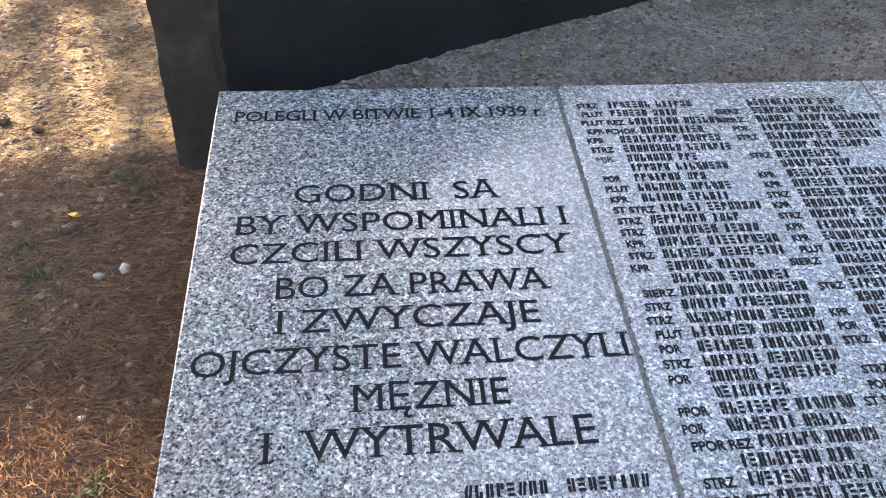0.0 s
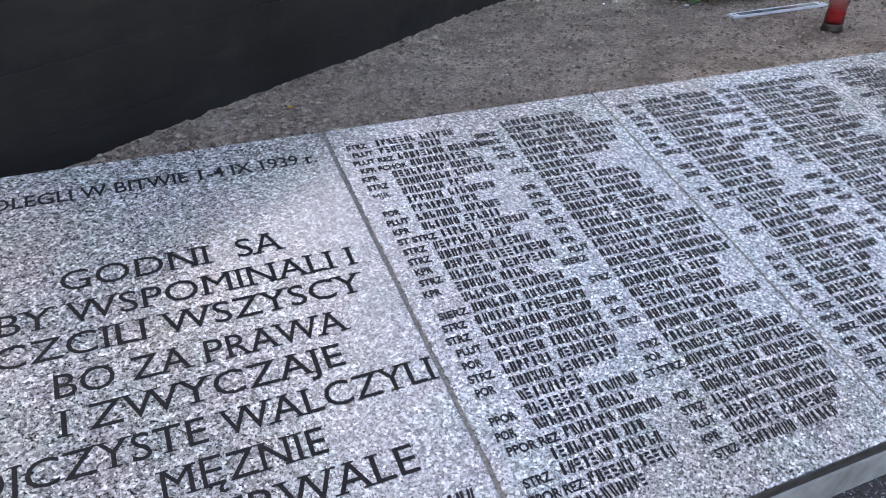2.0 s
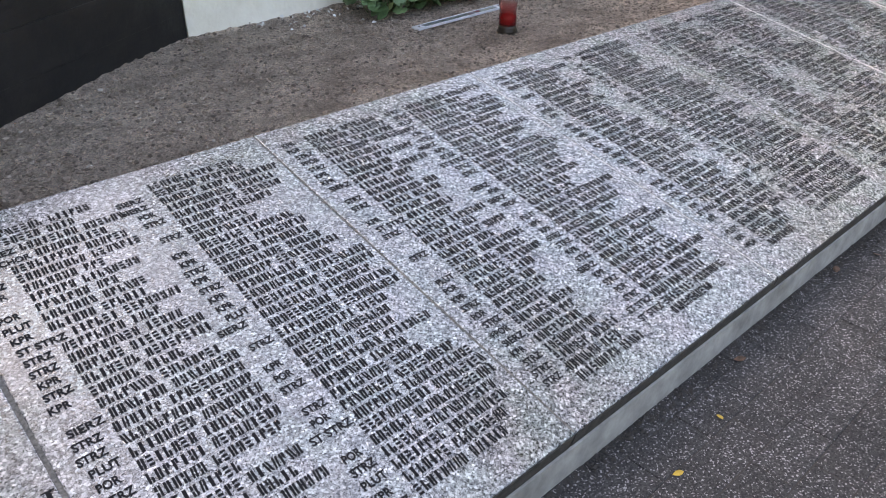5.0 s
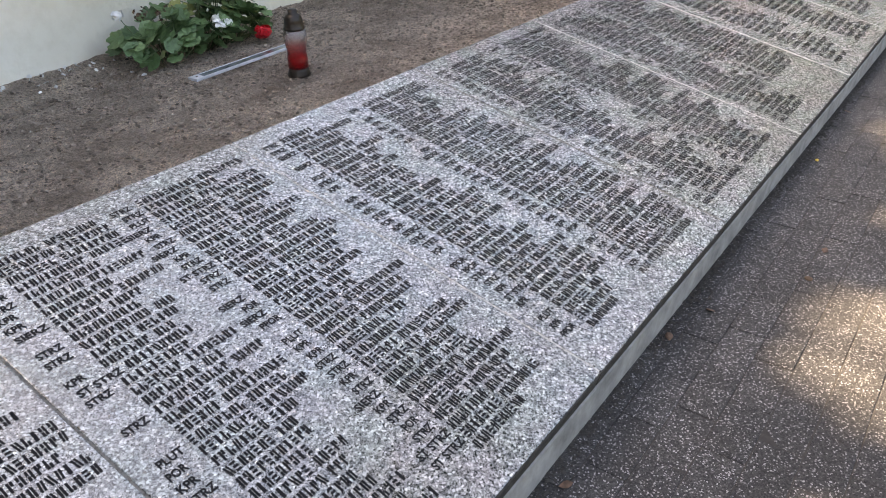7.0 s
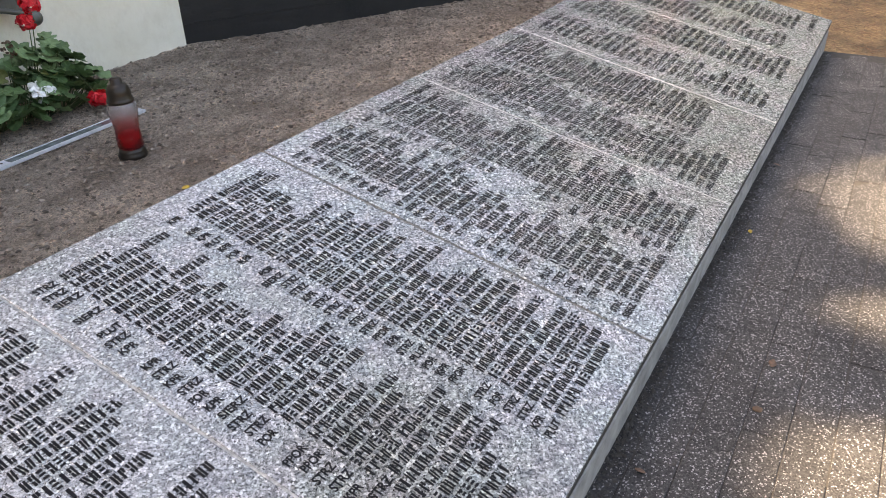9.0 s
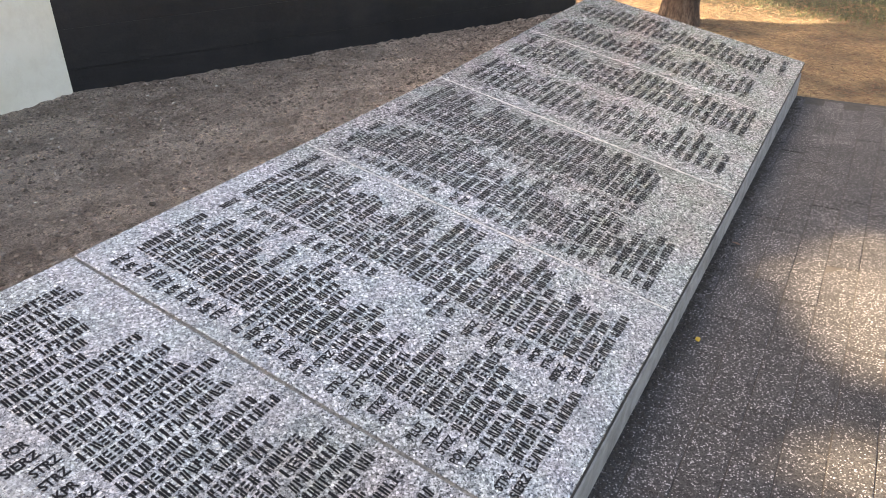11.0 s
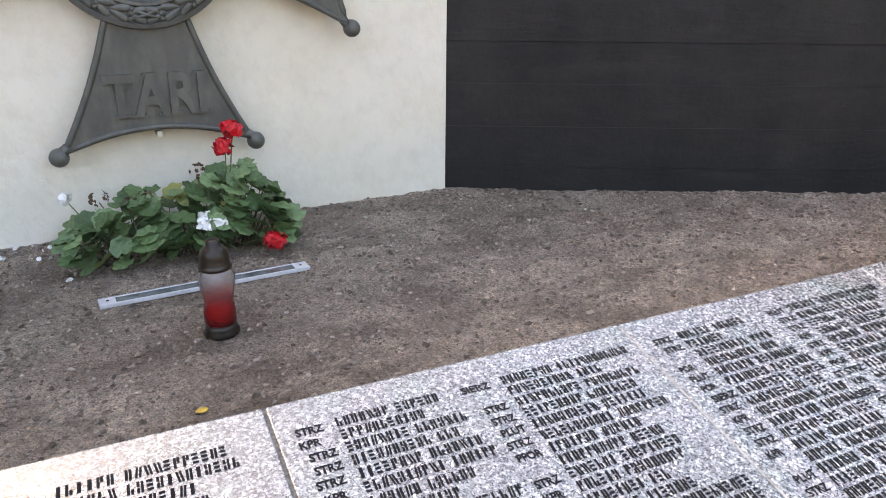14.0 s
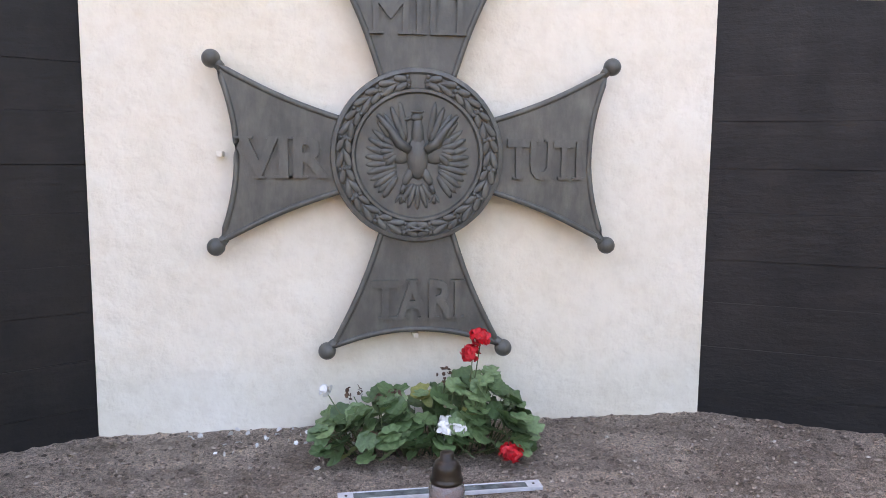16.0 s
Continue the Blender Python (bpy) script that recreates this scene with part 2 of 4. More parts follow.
def text_mesh(words, bold=0.0):
    """Vertices and faces of words in the built-in font, their box scaled to a unit cap height."""
    key = (words, bold)
    if key not in TEXTS:
        cu = bpy.data.curves.new("lettering", "FONT")
        cu.body = words
        cu.size = 1.0
        cu.resolution_u = 3
        cu.offset = bold
        ob = bpy.data.objects.new("lettering", cu)
        scene.collection.objects.link(ob)
        bpy.context.view_layer.update()
        me = bpy.data.meshes.new_from_object(ob.evaluated_get(bpy.context.evaluated_depsgraph_get()))
        v = np.array([tuple(p.co) for p in me.vertices])
        f = [tuple(p.vertices) for p in me.polygons]
        bpy.data.objects.remove(ob)
        bpy.data.meshes.remove(me)
        v[:, 0] -= v[:, 0].min()
        TEXTS[key] = (v, f)
    return TEXTS[key]


# ---- the ground and the setting ----
SLOPE = 0.232
BACK_Y, BACK_Z, FRONT_Y = 1.883, 0.427, 0.628
JOINTS = [-0.19, 0.692, 1.567, 2.465, 3.362, 4.258, 5.163, 6.09, 7.10]
SOIL_Z = 0.27


def smooth01(a, b, v):
    u = min(1, max(0, (v - a) / (b - a)))
    return u * u * (3 - 2 * u)


def outer_height(x, y):
    """The open ground: low along the pavement, rising towards the wall."""
    h = -0.05 + 0.17 * smooth01(0.2, 2.4, y) + 0.10 * smooth01(2.4, 8, y)
    inside = smooth01(-0.22, -0.02, x) * (1 - smooth01(6.95, 7.09, x))
    h -= inside * 0.25 * smooth01(-3, 0.3, y) * (1 - smooth01(3.2, 4.2, y))
    if y < 0.7:
        h -= 0.12 * smooth01(-0.3, -0.1, x) * (1 - smooth01(7.0, 7.08, x))
    return h + 0.03 * (noise.noise((x * 0.6, y * 0.6, 3)) + 0.4 * noise.noise((x * 2.5, y * 2.5, 7)))


def axis(lo, hi, near0, near1, step):
    inner = list(np.arange(near0, near1 + step / 2, step))
    out, s, v = [], step, near1
    while v < hi:
        s *= 1.5
        v += s
        out.append(v)
    pre, s, v = [], step, near0
    while v > lo:
        s *= 1.5
        v -= s
        pre.append(v)
    return pre[::-1] + inner + out


def build_ground():
    xs = axis(-1500, 1500, -2.5, 12.0, 0.08)
    ys = axis(-1500, 1500, -2.5, 8.0, 0.08)
    verts = [(x, y, outer_height(x, y)) for y in ys for x in xs]
    n = len(xs)
    faces = [(j * n + i, j * n + i + 1, (j + 1) * n + i + 1, (j + 1) * n + i) for j in range(len(ys) - 1) for i in range(n - 1)]
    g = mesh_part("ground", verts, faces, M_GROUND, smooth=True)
    tagged(g, "dry ground with fallen pine needles and sparse grass", "ground", kind="structure")


def wing_y(x):
    """The foot of the wall behind the bed."""
    if x < 2.147:
        return 3.515 - (2.147 - x) * 0.63
    if x > 4.585:
        return 3.555 - (x - 4.585) * 0.50
    return 3.515 + (x - 2.147) * 0.016


def soil_height(x, y):
    n = noise.noise((x * 1.3, y * 1.3, 0)) * 0.012 + noise.noise((x * 6, y * 6, 2)) * 0.006 + noise.noise((x * 18, y * 18, 5)) * 0.009 + max(0.0, noise.noise((x * 42, y * 42, 8))) * 0.012
    edge = 0.02 * smooth01(0.25, 0.0, wing_y(x) - y)
    return SOIL_Z + n + edge


def build_soil():
    step = 0.02
    xs = list(np.arange(-0.15, 7.45, step))
    verts, faces, m = [], [], 90
    for x in xs:
        y1 = wing_y(x) + 0.06
        for j in range(m):
            y = 1.80 + (y1 - 1.80) * j / (m - 1)
            verts.append((x, y, soil_height(x, y)))
    for i in range(len(xs) - 1):
        for j in range(m - 1):
            a = i * m + j
            faces.append((a, a + m, a + m + 1, a + 1))
    # skirt down to the ground on the open sides
    nv = len(verts)
    rim = [0 + j for j in range(m)]
    for j in rim:
        x, y, z = verts[j]
        verts.append((x - 0.03, y, -0.1))
    for j in range(m - 1):
        faces.append((nv + j, j, j + 1, nv + j + 1))
    nv = len(verts)
    last = (len(xs) - 1) * m
    for j in range(m):
        x, y, z = verts[last + j]
        verts.append((x + 0.03, y, -0.1))
    for j in range(m - 1):
        faces.append((last + j, nv + j, nv + j + 1, last + j + 1))
    s = mesh_part("soil_bed", verts, faces, M_SOIL, smooth=True)
    tagged(s, "bare grey-brown raked soil between slabs and wall", "soil bed", kind="structure")


WALL_H, WING_H = 2.80, 2.02


def build_walls():
    bm = bmesh.new()
    n = 44
    front = [(2.147 + (4.585 - 2.147) * i / n, 3.515 + 0.016 * (2.438 * i / n)) for i in range(n + 1)]
    prism(bm, front + [(4.585, 3.95), (2.147, 3.95)], -0.1, WALL_H)
    w = part("wall_centre", bm, M_PLASTER)
    tagged(w, "rough limewashed white wall panel behind the bronze cross", "wall", kind="structure")
    for name, a, b, end in (("wall_west", (-0.20, 2.045), (2.143, 3.52), (-0.36, 2.06)), ("wall_east", (4.589, 3.56), (7.44, 2.13), (7.58, 2.16))):
        bm = bmesh.new()
        hs = [-0.15, 0.40, 0.585, 0.775, 0.955, 1.15, 1.33, 1.52, 1.70, WING_H]
        for i, (z0, z1) in enumerate(zip(hs, hs[1:])):
            o = 0.0024 * math.sin(i * 2.4 + a[0])
            if name == "wall_west":
                out = [(a[0], a[1] - o), (b[0], b[1] - o), (b[0], b[1] + 0.3), (0.9, b[1] - 0.45), (end[0], end[1] + 0.02)]
            else:
                out = [(a[0], a[1] - o), (b[0], b[1] - o), (end[0], end[1] + 0.02), (6.2, a[1] - 0.5), (a[0], a[1] + 0.3)]
            prism(bm, out, z0, z1, 0.0012)
        for v in bm.verts:
            if v.co.z > 1.9:
                t = (v.co.x - a[0]) / (b[0] - a[0])
                v.co.z -= 0.30 * min(1, max(0, 1 - t if name == "wall_west" else t))
        w = part(name, bm, M_BLACK)
        tagged(w, "black-painted concrete wing wall with board marks", "wall", kind="structure")
        if name == "wall_west":
            # the worn, unpainted butt end, ragged along both corners
            verts, faces, rows, cols = [], [], 90, 14
            p0, p1 = Vector((a[0] + 0.004, a[1] - 0.006, 0)), Vector((end[0] - 0.022, end[1] + 0.05, 0))
            out = Vector((p1.y - p0.y, -(p1.x - p0.x), 0)).normalized() * -1
            if out.y > 0:
                out = -out
            for r in range(rows + 1):
                z = -0.15 + (WING_H - 0.155) * r / rows
                for q in range(cols + 1):
                    t = q / cols
                    p = p0.lerp(p1, t)
                    d = 0.026 + 0.016 * noise.noise((p.x * 11, p.y * 11, z * 7)) + 0.008 * noise.noise((p.x * 40, p.y * 40, z * 32))
                    if q in (0, cols):
                        d = 0.004 if q else -0.008
                        p = p + (p0 - p1).normalized() * (0.010 * noise.noise((3 * q, 1, z * 9)) + 0.008 * noise.noise((q, 5, z * 30))) * (1 if q == 0 else -1)
                    verts.append((p.x + out.x * d, p.y + out.y * d, z))
            for r in range(rows):
                for q in range(cols):
                    k = r * (cols + 1) + q
                    faces.append((k, k + 1, k + cols + 2, k + cols + 1))
            mesh_part("wall_end", verts, faces, M_WALL_END, w, "worn brown-grey concrete butt end", smooth=True)


def build_pavement():
    """The bedding under the pavers; the pavers come last in the file."""
    bm = bmesh.new()
    box(bm, -0.2, 7.06, -2.6, 0.66, -0.3, -0.003)
    p = part("pavement", bm, M_SAND)
    return tagged(p, "path of small grey concrete pavers beside the slabs", "pavement", kind="structure")


def slab_z(x, y):
    lift = 0.022 * smooth01(5.1, 6.1, x) + 0.02 * smooth01(6.1, 7.1, x)
    return BACK_Z + (y - BACK_Y) * SLOPE + lift


def build_plinth():
    bm = bmesh.new()
    n = len(JOINTS)
    vs = []
    for x in (JOINTS[0] + 0.03, 5.1, 6.09, JOINTS[-1] - 0.03):
        vs.append([bm.verts.new(p) for p in ((x, 0.636, -0.15), (x, 0.632, slab_z(x, 0.632) - 0.053), (x, 1.85, slab_z(x, 1.85) - 0.053), (x, 1.85, -0.15))])
    for a, b in zip(vs, vs[1:]):
        for k in range(4):
            bm.faces.new((a[k], b[k], b[(k + 1) % 4], a[(k + 1) % 4]))
    bm.faces.new(vs[0])
    bm.faces.new(vs[-1][::-1])
    bmesh.ops.recalc_face_normals(bm, faces=bm.faces[:])
    p = part("plinth", bm, M_CONCRETE)
    tagged(p, "low pale concrete plinth under the granite slabs", "plinth", kind="structure")


build_ground()
build_soil()
build_walls()
PAVEMENT = build_pavement()
build_plinth()

# ---- the inscribed slabs ----


def slab_matrix(i):
    """Frame of a slab: u along the row, v up the slope, w out of the face; origin at its back edge."""
    x0, x1 = JOINTS[i], JOINTS[i + 1]
    a = Vector((x0, BACK_Y, slab_z(x0, BACK_Y)))
    u = (Vector((x1, BACK_Y, slab_z(x1, BACK_Y))) - a).normalized()
    v = Vector((0, 1, SLOPE)).normalized()
    w = u.cross(v).normalized()
    v = w.cross(u)
    return Matrix(((u.x, v.x, w.x, a.x), (u.y, v.y, w.y, a.y), (u.z, v.z, w.z, a.z), (0, 0, 0, 1)))


DEPTH = (BACK_Y - FRONT_Y) * math.sqrt(1 + SLOPE * SLOPE)


def serifs(verts, faces):
    """Short foot and head bars for the stroke ends of a word of unit size."""
    count = Counter(tuple(sorted((q[k], q[k - 1]))) for q in faces for k in range(len(q)))
    out = []
    for (i, j), n in count.items():
        (x0, y0), (x1, y1) = verts[i][:2], verts[j][:2]
        if n == 1 and abs(y0 - y1) < 0.004 and 0.03 < abs(x1 - x0) < 0.17 and (abs(y0) < 0.06 or y0 > 0.66):
            lo, hi = min(x0, x1) - 0.085, max(x0, x1) + 0.085
            y = y0 if y0 < 0.3 else y0 - 0.042
            out.append((lo, hi, y, y + 0.042))
    return out


def line_mesh(pieces):
    """Joins (words, x, baseline, cap height, width or None) and ('', x, y, h, w, lean) bars into plate geometry."""
    verts, faces = [], []
    for words, x, y, h, w, *lean in pieces:
        if words:
            v, f = text_mesh(words, 0.0 if "M" in words or h > 0.05 else 0.010 if h > 0.03 else 0.028)
            s = h / 0.73
            sx = s if w is None else w / v[:, 0].max()
            o = len(verts)
            verts += [(x + p[0] * sx, y + p[1] * s, 0.0012) for p in v]
            faces += [tuple(o + k for k in q) for q in f]
            if h > 0.03:
                for x0, x1, y0, y1 in serifs(v, f):
                    o = len(verts)
                    verts += [(x + a * sx, y + b * s, 0.0016) for a, b in ((x0, y0), (x1, y0), (x1, y1), (x0, y1))]
                    faces.append((o, o + 1, o + 2, o + 3))
        else:
            o = len(verts)
            d = lean[0] if lean else h * 0.05
            verts += [(x, y, 0.0012), (x + w, y, 0.0012), (x + w + d, y + h, 0.0012), (x + d, y + h, 0.0012)]
            faces.append((o, o + 1, o + 2, o + 3))
    return verts, faces


def bars(x, y, h, letters, rnd, pitch):
    """A word that stays unread: two or three plain bars, upright, leaning or short, in the room of each letter."""
    out = []
    t = pitch * 0.30
    for k in range(letters):
        c = rnd.random()
        if c < 0.22:
            out += [("", x, y, h, t), ("", x + pitch * 0.40, y, h, t)]
        elif c < 0.44:
            out += [("", x, y, h, t), ("", x + pitch * 0.40, y + rnd.choice((0.0, 0.52)) * h, h * 0.48, t)]
        elif c < 0.58:
            d = pitch * rnd.choice((0.22, -0.22))
            x0 = x + (0 if d > 0 else pitch * 0.22)
            out += [("", x0, y, h, t * 0.85, d), ("", x0 + pitch * 0.38, y, h, t * 0.85, d)]
        elif c < 0.72:
            out += [("", x, y, h * 0.44, t), ("", x + pitch * 0.02, y + h * 0.56, h * 0.44, t), ("", x + pitch * 0.40, y, h, t * 0.9)]
        elif c < 0.86:
            out += [("", x, y + lev * h, h * 0.22, pitch * 0.66) for lev in (0.0, 0.39, 0.78)]
        else:
            out.append(("", x + pitch * 0.12, y, h, t * 1.4))
        x += pitch
    return out, x


RANKS = ["STRZ", "STRZ", "STRZ", "PLUT", "KPR", "KPR", "POR", "SIERZ", "ST STRZ", "PPOR", "STRZ"]
FIRST = ["STRZ", "PLUT", "PLUT REZ", "KPR PCHOR", "KPR", "STRZ", "MJR", "", "POR", "PLUT", "KPR", "ST STRZ", "STRZ", "STRZ", "KPR", "STRZ", "KPR", "",
         "SIERZ", "STRZ", "STRZ", "PLUT", "POR", "STRZ", "POR", "", "PPOR", "POR", "PPOR REZ", "", "STRZ", "PPOR REZ", "KPR"]


GAP = [0.0, 0.0045, 0.0025, 0.003, 0.004, 0.004, 0.005, 0.004, 0.0]


def build_slab(i):
    m = slab_matrix(i)
    wid = (m.inverted() @ Vector((JOINTS[i + 1], BACK_Y, slab_z(JOINTS[i + 1], BACK_Y)))).x
    root = empty("granite_slab", m)
    bm = bmesh.new()
    g0, g1 = GAP[i], GAP[i + 1]
    box(bm, g0, wid - g1, -DEPTH, 0, -0.052, 0, 0.003)
    part("slab", bm, M_GRANITE, root)
    # thin front strip: weathered stone, its colour also darkened for the shaded face
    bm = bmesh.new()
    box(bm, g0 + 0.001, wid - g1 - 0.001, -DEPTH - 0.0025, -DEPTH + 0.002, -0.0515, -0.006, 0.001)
    part("front_edge", bm, M_EDGE, root, "weathered rough edge, darkened for the shade on it")
    rnd = random.Random(40 + i)
    if i == 0:
        rows = [("POLEGLI W BITWIE 1-4 IX 1939 r.", 0.050, 0.835, 0.126, 0.042), ("GODNI  SĄ", 0.205, 0.672, 0.415, 0.060), ("BY WSPOMINALI I", 0.085, 0.812, 0.507, 0.060),
                ("CZCILI WSZYSCY", 0.078, 0.806, 0.590, 0.060), ("BO ZA PRAWA", 0.178, 0.737, 0.685, 0.060), ("I ZWYCZAJE", 0.185, 0.707, 0.770, 0.060),
                ("OJCZYSTE WALCZYLI", 0.030, 0.866, 0.859, 0.060), ("MĘZNIE", 0.330, 0.618, 0.948, 0.060), ("I  WYTRWALE", 0.174, 0.763, 1.037, 0.062)]
        for words, u0, u1, v, h in rows:
            vs, fs = line_mesh([(words, u0, -v, h, u1 - u0)])
            mesh_part("inscription_line", vs, fs, M_INK, root, "engraved and blackened capital letters")
        pcs, _ = bars(0.512, -1.123, 0.024, 8, rnd, 0.0185)
        more, _ = bars(0.690, -1.123, 0.024, 8, rnd, 0.0185)
        vs, fs = line_mesh(pcs + more)
        mesh_part("name_line", vs, fs, M_INK, root)
        tagged(root, "polished grey granite slab with a large dark inscription", "memorial slab", "slabs of the memorial")
        return
    wide = i >= 6
    rows, pitch, h = (27, 0.0425, 0.0265) if wide else (33, 0.0345, 0.0252)
    lp = 0.0168
    for col, (rank_u, name_u, end_u) in enumerate(((0.045, 0.125, 0.42), (0.435, 0.51, 0.865))):
        if wide:
            name_u, end_u = ((0.10, 0.43), (0.54, 0.90))[col]
        n = rows - (5 if (i == 5 and col == 1) else 0) - (2 if i == 7 else 0)
        run = 0.5
        for r in range(n):
            v = 0.100 + r * pitch
            run = 0.25 * run + 0.75 * rnd.random()
            pcs = []
            if not wide:
                word = FIRST[r] if (i == 1 and col == 0) else rnd.choice(RANKS) if rnd.random() < 0.85 else ""
                if word:
                    w = 0.0142 * len(word)
                    x = rank_u + rnd.uniform(-0.006, 0.006) - (0.03 if col and len(word) > 4 else 0.0)
                    pcs.append((word, x, -v, h * 0.78, w))
                    start = max(name_u, x + w + 0.012)
                else:
                    start = name_u
            else:
                start = name_u
            room = int((end_u - start) / lp)
            letters = max(5, min(room, int(room * (0.55 + 0.68 * run))))
            first = max(4, min(letters, rnd.randint(6, 11)))
            got, x = bars(start, -v, h, first, rnd, lp)
            pcs += got
            rest = letters - first - 1
            if rest >= 3:
                got, x = bars(x + lp * 0.8, -v, h, rest, rnd, lp)
                pcs += got
            vs, fs = line_mesh(pcs)
            mesh_part("name_line", vs, fs, M_INK, root)
    if i == 7:
        pcs, x = bars(0.62, -1.215, 0.030, 2, rnd, 0.021)
        more, x = bars(x + 0.02, -1.215, 0.030, 6, rnd, 0.021)
        last, x = bars(x + 0.02, -1.215, 0.030, 4, rnd, 0.021)
        vs, fs = line_mesh(pcs + more + last)
        mesh_part("name_line", vs, fs, M_INK, root)
    tagged(root, "polished grey granite slab with dense columns of blackened lettering", "memorial slab", "slabs of the memorial")


for i in range(8):
    build_slab(i)
# dark mortar seen in the joints between the slabs
for i in range(1, 8):
    m = slab_matrix(i)
    bm = bmesh.new()
    box(bm, -GAP[i], GAP[i], -DEPTH + 0.004, -0.004, -0.032, -0.0015)
    ob = part("joint_mortar", bm, M_JOINT if i in (1, 2, 4) else M_MORTAR)
    ob.matrix_world = m
    tagged(ob, "dark sanded joint between two granite slabs" if i in (1, 2, 4) else "pale mortar joint between two granite slabs", "joint", kind="structure")

# ---- the bronze cross on the white wall ----
CROSS = Vector((3.372, 3.455, 1.372))


def arm_outline(n=14):
    side = [(0.27 + 0.465 * t, 0.128 + 0.197 * t - 0.016 * math.sin(math.pi * t)) for t in (k / n for k in range(n + 1))]
    end = [(0.735 - 0.068 * (1 - (s / 0.325) ** 2), s) for s in (0.325 - 0.65 * k / n for k in range(1, n))]
    return side + end + [(r, -s) for r, s in side[::-1]]


def build_cross():
    root = empty("bronze_cross", Matrix.Translation(CROSS))
    tagged(root, "dark patinated bronze military order cross fixed on the wall", "wall cross")
    out = arm_outline()
    for ang, word in ((0, "TUTI"), (90, "MILI"), (180, "VIR"), (270, "TARI")):
        ca, sa = math.cos(radians(ang)), math.sin(radians(ang))

        def at(r, s, y):
            return (r * ca - s * sa, y, r * sa + s * ca)

        bm = bmesh.new()
        fr = [bm.verts.new(at(r, s, -0.012)) for r, s in out]
        bk = [bm.verts.new(at(r, s, 0.030)) for r, s in out]
        bm.faces.new(fr)
        bm.faces.new(bk[::-1])
        for k in range(len(out)):
            j = (k + 1) % len(out)
            bm.faces.new((fr[k], bk[k], bk[j], fr[j]))
        bmesh.ops.recalc_face_normals(bm, faces=bm.faces[:])
        arm = part("arm", bm, M_BRONZE, root)
        bm = bmesh.new()
        tube(bm, [at(r, s, -0.010) for r, s in out], [0.0115] * len(out), 8)
        part("rim", bm, M_BRONZE, arm, smooth=True)
        for s in (0.345, -0.345):
            bm = bmesh.new()
            blob(bm, Matrix.Translation(at(0.752, s, 0.0)) @ Matrix.Diagonal((0.034, 0.036, 0.034, 1)), 3)
            tube(bm, [at(0.715, s * 0.90, -0.002), at(0.742, s * 0.985, 0.0)], [0.017, 0.021], 10)
            part("ball", bm, M_BRONZE, arm, smooth=True)
        v, f = text_mesh(word, 0.0 if "M" in word else 0.03)
        h = 0.15
        wid = {"TUTI": 0.29, "VIR": 0.33, "MILI": 0.33, "TARI": 0.345}[word]
        sx, sz = wid / v[:, 0].max(), h / 0.73
        cx, cz = {"TUTI": (0.49, -0.005), "VIR": (-0.495, -0.005), "MILI": (0.0, 0.52), "TARI": (0.0, -0.545)}[word]
        bm = bmesh.new()
        top = [bm.verts.new((cx - wid / 2 + p[0] * sx, -0.027, cz - h / 2 + p[1] * sz)) for p in v]
        for q in f:
            try:
                bm.faces.new([top[k] for k in q])
            except ValueError:
                pass
        for x0, x1, z0, z1 in serifs(v, f):
            bm.faces.new([bm.verts.new((cx - wid / 2 + a * sx, -0.026, cz - h / 2 + b * sz)) for a, b in ((x0, z0), (x1, z0), (x1, z1), (x0, z1))])
        r = bmesh.ops.extrude_face_region(bm, geom=bm.faces[:])
        bmesh.ops.translate(bm, vec=(0, 0.020, 0), verts=[g for g in r["geom"] if isinstance(g, bmesh.types.BMVert)])
        bmesh.ops.recalc_face_normals(bm, faces=bm.faces[:])
        part("raised_letters", bm, M_BRONZE, arm)
    # medallion with a wreath and a bird in relief
    turn = pose(0, 0, 0, 90, 0, 0)
    bm = bmesh.new()
    lathe(bm, [(0.322, -0.035), (0.326, 0.020), (0.322, 0.036), (0.308, 0.040), (0.300, 0.030), (0.252, 0.030), (0.246, 0.040), (0.236, 0.040), (0.230, 0.026), (0.01, 0.026)], 96, turn)
    med = part("medallion", bm, M_BRONZE, root)
    bm = bmesh.new()
    blob(bm, Matrix.Identity(4), 2)
    for v in bm.verts:
        v.co.z *= 1 - 0.35 * v.co.x
    leaf_me = bpy.data.meshes.new("wreath_leaf")
    bm.to_mesh(leaf_me)
    bm.free()
    for p in leaf_me.polygons:
        p.use_smooth = True
    leaf_me.materials.append(M_BRONZE)
    bm = bmesh.new()
    for side in (1, -1):
        for k in range(15):
            a = radians(-84 + k * 11.6)
            for off, lean in ((0.012, 0.55), (-0.013, -0.5)):
                r = 0.276 + off
                p = (side * r * math.cos(a), -0.036, r * math.sin(a))
                th = a + math.pi / 2 + lean * 0.6
                if side < 0:
                    th = math.pi - th
                lf = new("wreath_leaf", leaf_me)
                lf.parent = med
                lf.matrix_basis = Matrix.Translation(p) @ pose(0, 0, 0, 0, -math.degrees(th), 0) @ Matrix.Diagonal((0.035, 0.008, 0.0125, 1))
            if k % 2 == 0:
                for off in (-0.017, 0.0, 0.017):
                    r = 0.276 + off
                    b = a + 0.07
                    be = new("berry", leaf_me)
                    be.parent = med
                    be.matrix_basis = Matrix.Translation((side * r * math.cos(b), -0.040, r * math.sin(b))) @ Matrix.Scale(0.0085, 4)
    for s in (1, -1):
        tube(bm, [(-0.045 * s, -0.036, -0.255), (0.0, -0.044, -0.276), (0.06 * s, -0.036, -0.290)], [0.005, 0.007, 0.005], 6)
    part("wreath_ribbon", bm, M_BRONZE, med, smooth=True)
    bm = bmesh.new()

